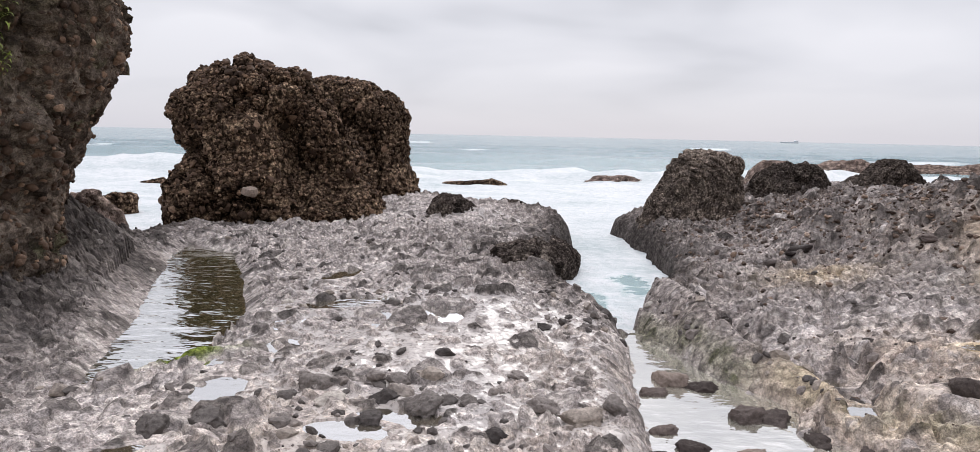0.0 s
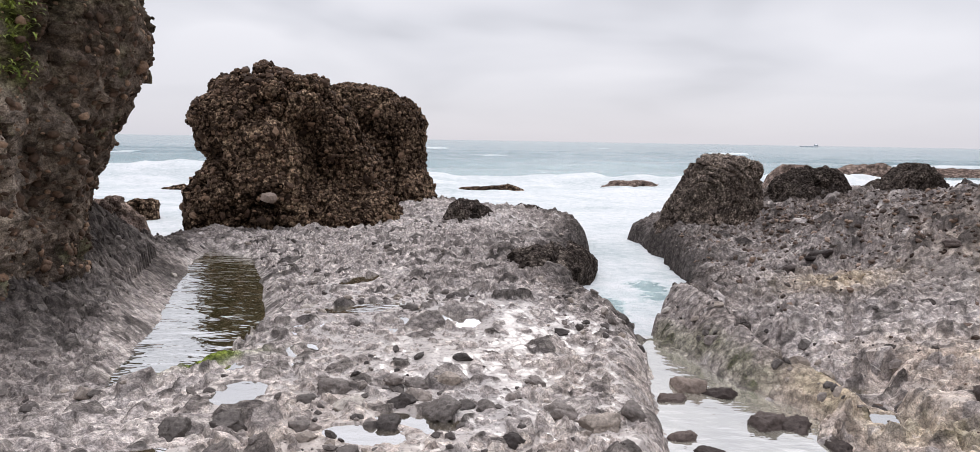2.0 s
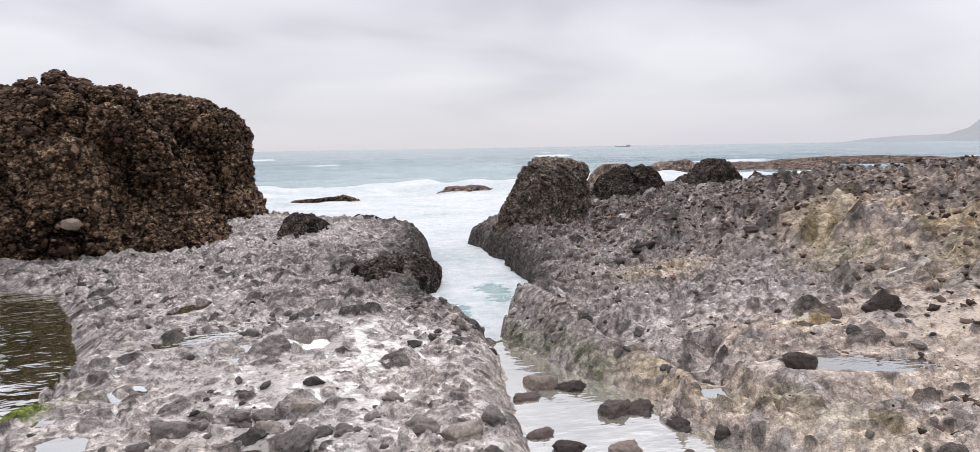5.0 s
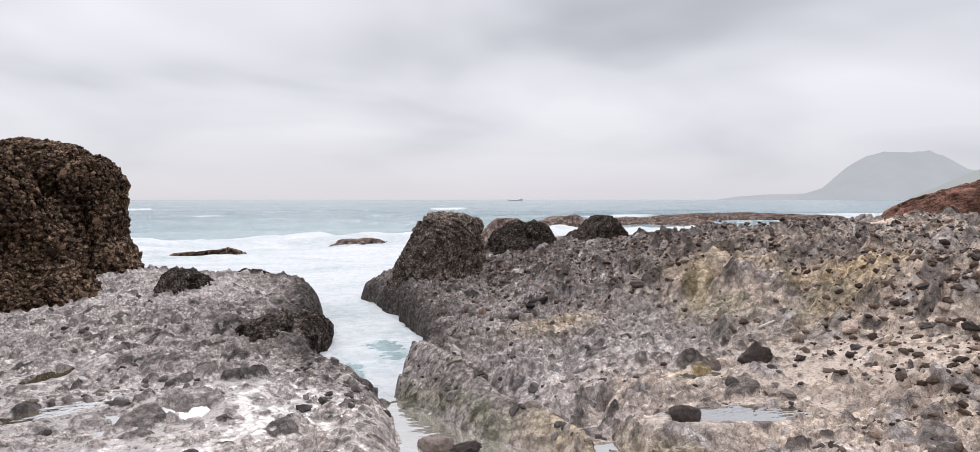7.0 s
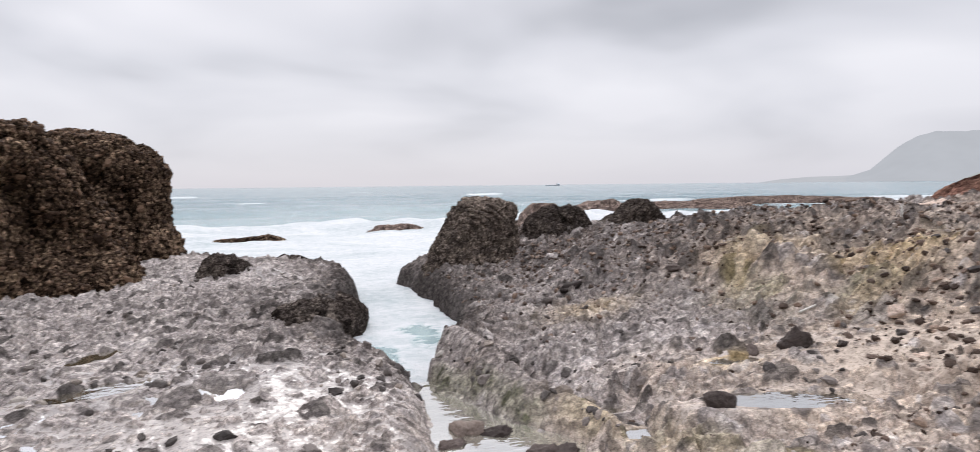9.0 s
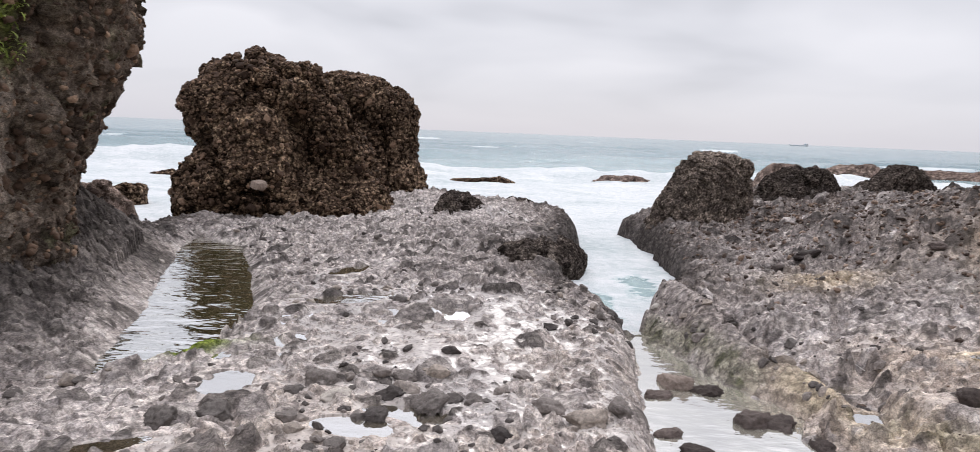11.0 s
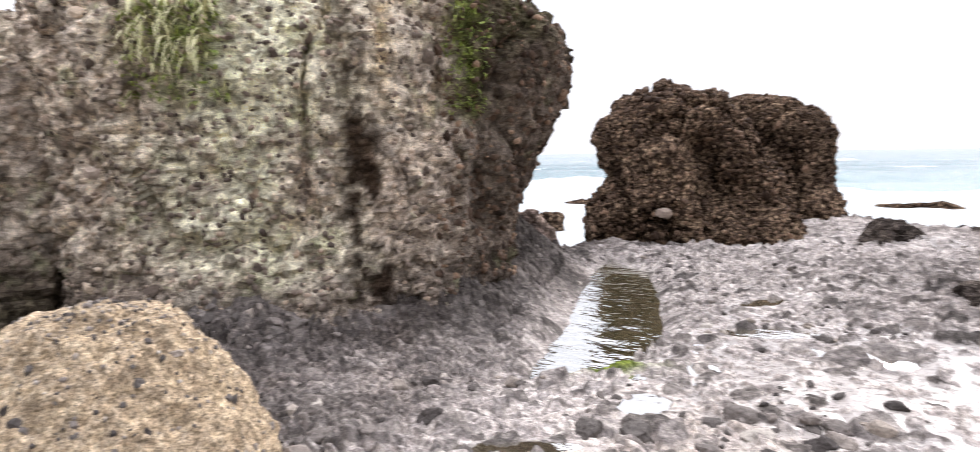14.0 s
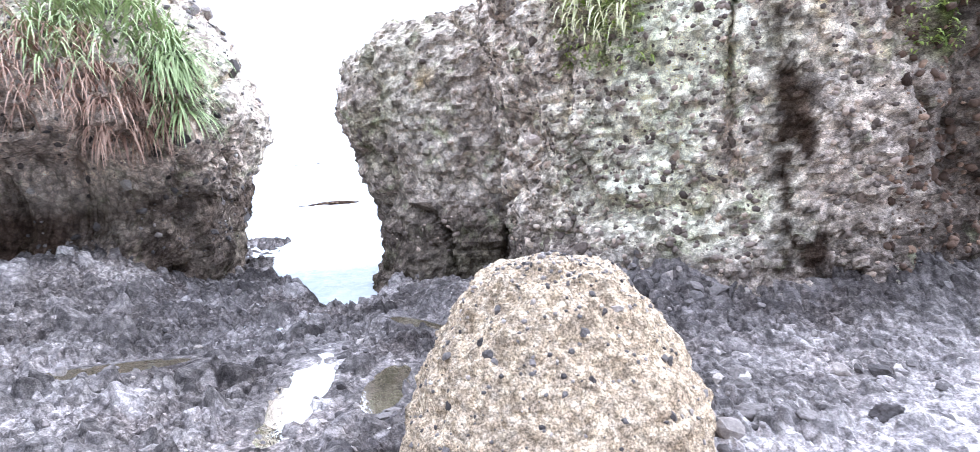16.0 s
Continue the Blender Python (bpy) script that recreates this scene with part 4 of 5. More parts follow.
def cobble_mesh(name, seed, flat, mat):
    rng = random.Random(seed)
    bm = bmesh.new()
    bmesh.ops.create_icosphere(bm, subdivisions=2, radius=1.0)
    cuts = [(Vector((rng.gauss(0, 1), rng.gauss(0, 1), rng.gauss(0, 1))).normalized(), rng.uniform(0.5, 0.8)) for _ in range(9)]
    for v in bm.verts:
        for way, d in cuts:
            v.co -= way * max(0.0, v.co.dot(way) - d) * 0.95
        v.co *= rng.uniform(0.92, 1.22)
        v.co.z *= flat
        v.co.x *= 1.18
    me = bpy.data.meshes.new(name)
    bm.to_mesh(me)
    bm.free()
    for p in me.polygons:
        p.use_smooth = False
    me.materials.append(mat)
    return me


def heap(name, parent, places, ups, sizes, seed, mat=None, shade=True):
    """Many small cobbles too small to pick apart, joined into one mesh."""
    rng = np.random.default_rng(seed)
    src = bmesh.new()
    bmesh.ops.create_icosphere(src, subdivisions=1, radius=1.0)
    unit = np.array([v.co[:] for v in src.verts])
    tri = np.array([[v.index for v in f.verts] for f in src.faces])
    src.free()
    n, k = len(places), len(unit)
    v = unit[None] * rng.uniform(0.75, 1.2, (n, k, 1))
    v = v * np.stack([rng.uniform(0.9, 1.35, n), rng.uniform(0.7, 1.0, n), rng.uniform(0.45, 0.8, n)], -1)[:, None] * sizes[:, None, None]
    a = rng.uniform(0, 6.28, n)
    side = np.stack([np.cos(a), np.sin(a), 0 * a + 0.05], -1)
    side = side - (side * ups).sum(-1, keepdims=True) * ups
    side /= np.linalg.norm(side, axis=-1, keepdims=True) + 1e-9
    third = np.cross(ups, side)
    w = v[..., 0:1] * side[:, None] + v[..., 1:2] * third[:, None] + v[..., 2:3] * ups[:, None] + places[:, None]
    faces = (tri[None] + (np.arange(n) * k)[:, None, None]).reshape(-1, 3)
    me = bpy.data.meshes.new(name)
    me.vertices.add(n * k)
    me.vertices.foreach_set("co", w.astype(np.float32).ravel())
    me.loops.add(faces.size)
    me.loops.foreach_set("vertex_index", faces.ravel().astype(np.int32))
    me.polygons.add(len(faces))
    me.polygons.foreach_set("loop_start", np.arange(0, faces.size, 3, dtype=np.int32))
    me.polygons.foreach_set("use_smooth", np.full(len(faces), shade))
    me.update(calc_edges=True)
    me.materials.append(mat or COBBLES_JOINED)
    ob = new(name, me)
    ob.parent = parent
    return tagged(ob, kind="stuff")


def crust(parent, grid, normal, keep, count, sizes, seed, mat=None):
    rng = np.random.default_rng(seed)
    ok = np.argwhere(keep)
    at = ok[rng.integers(0, len(ok), count)]
    p, u = grid[at[:, 0], at[:, 1]], normal[at[:, 0], at[:, 1]]
    heap("small_cobbles", parent, p, u, sizes[0] + (sizes[1] - sizes[0]) * rng.random(count) ** 2.5, seed, mat)


COBBLES, DARK_COBBLES, PALE_COBBLES = ([cobble_mesh("cobble", 10 + i, 0.55 + 0.07 * i, mt) for i in range(5)] for mt in (COBBLE, DARK_COBBLE, PALE_COBBLE))


def stud(parent, grid, normal, keep, count, sizes, seed, kinds=COBBLES, sink=0.35):
    """Single cobbles that stand out of a rock face, each a part of it."""
    rng = random.Random(seed)
    ok = np.argwhere(keep)
    if not len(ok):
        return
    for _ in range(count):
        i, j = ok[rng.randrange(len(ok))]
        s = sizes[0] + (sizes[1] - sizes[0]) * rng.random() ** 2.2
        ob = new("cobble", rng.choice(kinds))
        up = Vector(normal[i, j])
        ob.matrix_world = (Matrix.Translation(Vector(grid[i, j]) + up * s * (0.3 - sink)) @ up.to_track_quat("Z", "Y").to_matrix().to_4x4()
                           @ Matrix.Rotation(rng.uniform(0, 6.28), 4, "Z") @ Matrix.Diagonal((s, s * rng.uniform(0.7, 1.0), s, 1)))
        ob.parent = parent


# the large rock and the one that leans behind it
def rock_looks(x, y, z, across, n):
    low = smooth(0.55, 0.1, z)
    return dict(wet=np.clip(0.15 + 0.8 * low, 0, 1), silt=0.2 * smooth(0.1, 0.6, fbm(x, y, z, 1.3, 3, 300)))


big, big_p, big_n = body("sea_rock", (-4.1, 12.9, -0.09), 17, (
    (-1.0, -1.9, 2.15, -1.3, 1.2), (0.0, -1.95, 2.1, -1.35, 1.1), (0.45, -2.0, 1.98, -1.15, 1.0), (0.9, -2.0, 1.78, -0.95, 0.95),
    (1.12, -1.72, 1.66, -0.85, 0.9), (1.6, -1.84, 1.4, -0.8, 0.85), (2.1, -1.98, 1.02, -0.75, 0.8), (2.4, -1.85, 0.8, -0.65, 0.75),
    (2.72, -1.4, 0.5, -0.4, 0.6), (2.88, -0.8, -0.05, -0.1, 0.5), (2.92, -0.45, -0.3, 0.15, 0.25)), DARK, 360, 230, 2.3, 400, 0.2, 0.12, 0.06, looks=rock_looks, sharp=0.8, dents=((0.2, 1.7, 0.34, 0.75), (0.4, 1.05, 0.36, 0.6), (1.0, 0.7, 0.4, 0.35), (-1.2, 0.15, 0.5, 0.1), (-0.4, 1.1, 0.3, 0.1)))
tagged(big, "large dark brown conglomerate sea rock with rough pebbly faces", "rock")
stud(big, big_p, big_n, (big_p[..., 2] > 0.1) & (big_n[..., 1] < 0.3), 240, (0.03, 0.1), 1, DARK_COBBLES)
crust(big, big_p, big_n, (big_p[..., 2] > 0.1) & (big_n[..., 1] < 0.3), 5000, (0.012, 0.05), 11, DARK_JOINED)
PALE_LUMP = cobble_mesh("cobble", 19, 0.8, PALE_STONE)


def inlay(parent, at, out, size, label):
    """One cobble that stands out by its colour, bedded in a face."""
    ob = new("cobble", PALE_LUMP)
    ob.matrix_world = Matrix.Translation(at) @ Vector(out).to_track_quat("Z", "Y").to_matrix().to_4x4() @ Matrix.Diagonal((size, size, size, 1))
    ob.parent = parent
    return tagged(ob, label)


inlay(big, (-4.16, 11.5, 0.55), (0.2, -1, 0.2), 0.13, "pale grey cobble")
lean, lean_p, lean_n = body("sea_rock", (-3.42, 16.7, 0), 12, (
    (-1.0, -1.65, 1.85, -1.0, 1.1), (-0.1, -1.65, 1.72, -1.0, 1.1), (0.35, -1.6, 1.55, -0.95, 1.1), (0.85, -1.55, 1.33, -0.9, 1.1),
    (2.08, -1.55, 1.35, -0.9, 1.1), (2.47, -1.45, 0.95, -0.78, 0.9), (2.76, -1.2, 0.38, -0.45, 0.55), (2.88, -0.75, -0.2, -0.1, 0.2), (2.9, -0.55, -0.4, 0.0, 0.1)),
    DARK, 250, 170, 2.6, 430, 0.14, 0.12, 0.06, looks=rock_looks, sharp=0.8, dents=((-0.15, 1.9, 0.35, 0.3), (0.35, 1.2, 0.3, 0.12)))
tagged(lean, "dark conglomerate rock slab leaning behind the large one", "rock")
stud(lean, lean_p, lean_n, (lean_p[..., 2] > 0.1) & (lean_n[..., 1] < 0.3), 110, (0.03, 0.09), 2, DARK_COBBLES)
crust(lean, lean_p, lean_n, (lean_p[..., 2] > 0.1) & (lean_n[..., 1] < 0.3), 2600, (0.012, 0.05), 12, DARK_JOINED)

# folded stacks on the right shelf
def stack_looks(x, y, z, across, n):
    return dict(wet=0.45 + 0.3 * fbm(x, y, z, 1.2, 2, 310), stone=np.zeros_like(x))


for base, turn, levels, sd, lab in (
        ((3.7, 12.25, 0), -16, ((-0.8, -1.2, 1.05, -0.8, 0.9), (0.1, -0.95, 0.98, -0.75, 0.8), (0.6, -0.74, 0.95, -0.65, 0.7), (1.05, -0.5, 0.92, -0.6, 0.65), (1.3, -0.36, 0.82, -0.5, 0.5), (1.4, -0.2, 0.5, -0.2, 0.25), (1.42, 0.05, 0.2, -0.05, 0.05)), 500, "blocky dark folded rock stump above the surf"),
        ((5.6, 12.9, 0), -23, ((-0.5, -1.0, 0.95, -0.7, 0.8), (0.45, -0.8, 0.86, -0.6, 0.7), (0.85, -0.5, 0.78, -0.5, 0.5), (1.1, -0.2, 0.58, -0.3, 0.35), (1.2, 0.1, 0.3, -0.05, 0.05)), 520, "rounded black rock stump with folded layers"),
        ((8.15, 13.85, 0), -30, ((-0.5, -1.2, 1.1, -0.7, 0.8), (0.6, -0.95, 0.86, -0.6, 0.7), (0.95, -0.55, 0.65, -0.4, 0.5), (1.2, -0.2, 0.45, -0.2, 0.25), (1.3, 0.05, 0.2, -0.05, 0.05)), 540, "low dark rock stump with folded layers")):
    ob, _, _ = body("rock_stump", base, turn, levels, STRATA if sd == 500 else LEDGE, 240, 150, 2.6, sd, 0.1, 0.16, 0.08, bands=0.028 if sd == 500 else -0.034, looks=stack_looks, sharp=0.15)
    tagged(ob, lab, "rock", "folded rock stumps")

# the cliff: main mass and its shoulder
def cliff_looks(x, y, z, across, n):
    wob = across + 0.12 * fbm(x, y, z, 1.6, 3, 329)
    streak = 1.4 * np.exp(-((wob - 0.36) / 0.2) ** 2) * smooth(2.3, 1.6, z) * smooth(0.2, 0.5, z) + 0.95 * np.exp(-((wob - 0.3) / 0.14) ** 2) * smooth(1.7, 2.3, z)
    streak = streak * (0.15 + 0.85 * smooth(-0.3, 0.15, fbm(x, y, z * 0.6, 4.5, 4, 334, 0.6)))
    pale = np.exp(-((wob + 0.6) / 0.9) ** 2) * smooth(0.25, 0.8, z)
    silt = np.clip(1.1 * pale * smooth(-0.55, 0.2, fbm(x, y, z * 0.6, 1.3, 4, 330)), 0, 0.92)
    moss = np.exp(-((wob + 1.15) / 0.38) ** 2) * smooth(2.0, 2.5, z) + np.exp(-((wob - 1.42) / 0.14) ** 2) * smooth(1.75, 2.2, z)
    moss = moss + 0.5 * np.exp(-((wob - 1.9) / 0.6) ** 2) * smooth(2.2, 3.2, z) + 0.4 * pale * smooth(0.0, 0.4, fbm(x, y, z, 1.4, 3, 331)) + 0.5 * np.exp(-((wob - 0.95) ** 2 / 0.015 + (z - 2.1) ** 2 / 0.015))
    moss = moss * smooth(-0.4, 0.2, fbm(x, y, z, 3.0, 3, 332))
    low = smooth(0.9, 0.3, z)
    # the end that faces away: its shade is painted through the wet mask
    end_shade = 0.88 * smooth(0.9, 1.55, wob)
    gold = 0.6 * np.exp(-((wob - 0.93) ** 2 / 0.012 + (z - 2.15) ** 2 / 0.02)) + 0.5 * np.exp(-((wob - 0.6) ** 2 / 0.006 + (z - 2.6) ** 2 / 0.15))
    return dict(silt=silt, umber=np.clip(0.3 * smooth(0.4, 1.0, wob) + 0.6 * low, 0, 0.7), ochre=gold * smooth(-0.3, 0.2, fbm(x, y, z, 4.0, 3, 333)), moss=np.clip(moss, 0, 0.85), wet=np.clip(np.maximum(1.0 * streak + 0.3 * low, 0.9 * end_shade), 0, 1))


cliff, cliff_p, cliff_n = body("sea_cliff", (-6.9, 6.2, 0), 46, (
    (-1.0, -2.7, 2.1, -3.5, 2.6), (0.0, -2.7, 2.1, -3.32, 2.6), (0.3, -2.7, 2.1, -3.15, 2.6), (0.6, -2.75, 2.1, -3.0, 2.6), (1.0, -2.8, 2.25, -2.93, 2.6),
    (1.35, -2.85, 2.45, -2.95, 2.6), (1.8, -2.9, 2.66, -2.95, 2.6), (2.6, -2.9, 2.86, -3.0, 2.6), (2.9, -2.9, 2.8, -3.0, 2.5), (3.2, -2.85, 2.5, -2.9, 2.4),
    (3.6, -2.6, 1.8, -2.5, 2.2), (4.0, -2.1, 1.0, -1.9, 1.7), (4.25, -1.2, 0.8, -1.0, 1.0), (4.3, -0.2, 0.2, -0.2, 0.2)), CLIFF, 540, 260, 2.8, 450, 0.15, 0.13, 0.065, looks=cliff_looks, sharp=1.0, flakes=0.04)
tagged(cliff, "tall grey-brown conglomerate cliff rock with moss and dark streak", "cliff")
def far_looks(x, y, z, across, n):
    # wet also holds the undercut's shade, painted below about 1.5 m
    return dict(wet=np.clip(0.05 + 0.9 * smooth(1.5, 0.8, z) + 0.3 * fbm(x, y, z, 0.8, 3, 345), 0, 1), silt=0.3 * smooth(0.0, 0.5, fbm(x, y, z, 1.1, 3, 346)))


def shoulder_looks(x, y, z, across, n):
    low = smooth(1.0, 0.4, z)
    spot = np.exp(-((across + 1.48) ** 2 / 0.03 + (z - 2.24) ** 2 / 0.008))
    return dict(wet=0.8 * low, umber=0.3 + 0.3 * fbm(x, y, z, 0.8, 3, 343), silt=0.2 * smooth(-0.2, 0.5, fbm(x, y, z, 1.0, 3, 340)), ochre=0.8 * spot * smooth(-0.4, 0.1, fbm(x, y, z, 5.0, 3, 342)), moss=np.clip(0.2 * smooth(0.1, 0.5, fbm(x, y, z, 1.4, 3, 341)), 0, 1))


shoulder, shoulder_p, shoulder_n = body("shoulder", (-8.9, 4.4, 0), 68, (
    (-1.0, -2.6, 2.0, -1.9, 2.0), (0.2, -2.35, 2.0, -1.8, 2.0), (0.75, -2.35, 2.0, -1.7, 2.0), (1.3, -2.6, 2.0, -1.75, 2.0), (2.0, -2.85, 2.0, -1.85, 2.0),
    (2.65, -2.75, 2.0, -1.8, 1.9), (3.05, -2.3, 1.8, -1.4, 1.6), (3.15, -1.0, 1.0, -0.6, 0.8), (3.16, -0.1, 0.1, -0.1, 0.1)), CLIFF, 280, 160, 2.6, 470, 0.14, 0.15, 0.075, looks=shoulder_looks, sharp=0.7, flakes=0.035)
shoulder.parent = cliff
inlay(cliff, (-6.3, 2.9, 1.51), (0.6, -0.8, 0.1), 0.07, "white cobble")
facing = (cliff_p[..., 2] > 0.3) & (cliff_p[..., 2] < 3.9) & (cliff_n[..., 0] - cliff_n[..., 1] > -0.3)
# darker cobbles here follow the shade painted on this end
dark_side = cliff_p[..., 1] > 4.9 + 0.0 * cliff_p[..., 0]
streaked = np.abs((cliff_p[..., 0] + 6.9) * math.cos(radians(46)) + (cliff_p[..., 1] - 6.2) * math.sin(radians(46)) - 0.36) < 0.26
facing = facing & ~(streaked & (cliff_p[..., 2] < 2.4))
stud(cliff, cliff_p, cliff_n, facing & ~dark_side, 170, (0.025, 0.08), 3, PALE_COBBLES)
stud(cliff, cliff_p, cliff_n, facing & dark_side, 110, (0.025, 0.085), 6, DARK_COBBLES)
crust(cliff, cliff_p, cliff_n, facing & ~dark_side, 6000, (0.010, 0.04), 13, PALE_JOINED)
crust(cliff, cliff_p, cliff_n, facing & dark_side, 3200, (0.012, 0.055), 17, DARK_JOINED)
crust(shoulder, shoulder_p, shoulder_n, (shoulder_p[..., 2] > 0.2) & (shoulder_n[..., 0] > -0.3), 1800, (0.012, 0.05), 14, PALE_JOINED)

far_cliff, far_p, far_n = body("sea_cliff", (-11.6, -1.9, 0), 78, (
    (-0.8, -3.6, 2.0, -1.7, 3.0), (0.1, -3.5, 2.05, -1.7, 3.0), (0.5, -3.4, 2.15, -1.4, 3.0), (0.9, -3.4, 2.25, -1.3, 3.0), (1.4, -3.5, 2.4, -1.8, 3.0), (2.0, -3.5, 2.68, -2.0, 3.0),
    (2.7, -3.4, 2.45, -1.9, 2.8), (3.3, -3.2, 2.1, -1.6, 2.5), (3.9, -2.6, 1.6, -1.1, 2.0), (4.4, -1.4, 0.5, -0.3, 1.0), (4.5, -0.2, 0.1, 0.1, 0.3)),
    CLIFF, 280, 160, 2.5, 480, 0.16, 0.15, 0.075, sharp=0.7, flakes=0.035, looks=far_looks, dents=((0.5, 0.85, 0.9, 0.8), (-1.0, 0.8, 0.9, 0.8)))
tagged(far_cliff, "dark undercut conglomerate cliff with grass hanging over it", "cliff")
stud(far_cliff, far_p, far_n, (far_p[..., 2] > 0.2) & (far_n[..., 0] > 0.2), 110, (0.05, 0.14), 4)
crust(far_cliff, far_p, far_n, (far_p[..., 2] > 0.2) & (far_n[..., 0] > 0.1), 1600, (0.015, 0.06), 15)

# pale boulder
def boulder_looks(x, y, z, across, n):
    return dict(silt=0.3 + 0.4 * fbm(x, y, z, 2.5, 3, 350))


boulder, b_p, b_n = body("boulder", (-3.2, 1.42, 0), 66, (
    (-0.25, -0.8, 0.68, -0.7, 0.6), (0.1, -0.77, 0.68, -0.68, 0.6), (0.3, -0.69, 0.67, -0.6, 0.56), (0.55, -0.56, 0.57, -0.48, 0.5), (0.78, -0.41, 0.42, -0.36, 0.42),
    (0.94, -0.29, 0.27, -0.26, 0.3), (0.99, -0.16, 0.14, -0.12, 0.14), (1.0, -0.02, 0.02, -0.02, 0.02)), TAN, 230, 140, 2.3, 600, 0.05, 0.09, 0.04, looks=boulder_looks, sharp=0.45)
tagged(boulder, "pale tan sandstone boulder studded with small grey pebbles", "boulder")
stud(boulder, b_p, b_n, b_p[..., 2] > 0.05, 130, (0.01, 0.032), 5)
crust(boulder, b_p, b_n, b_p[..., 2] > 0.0, 700, (0.004, 0.016), 16)

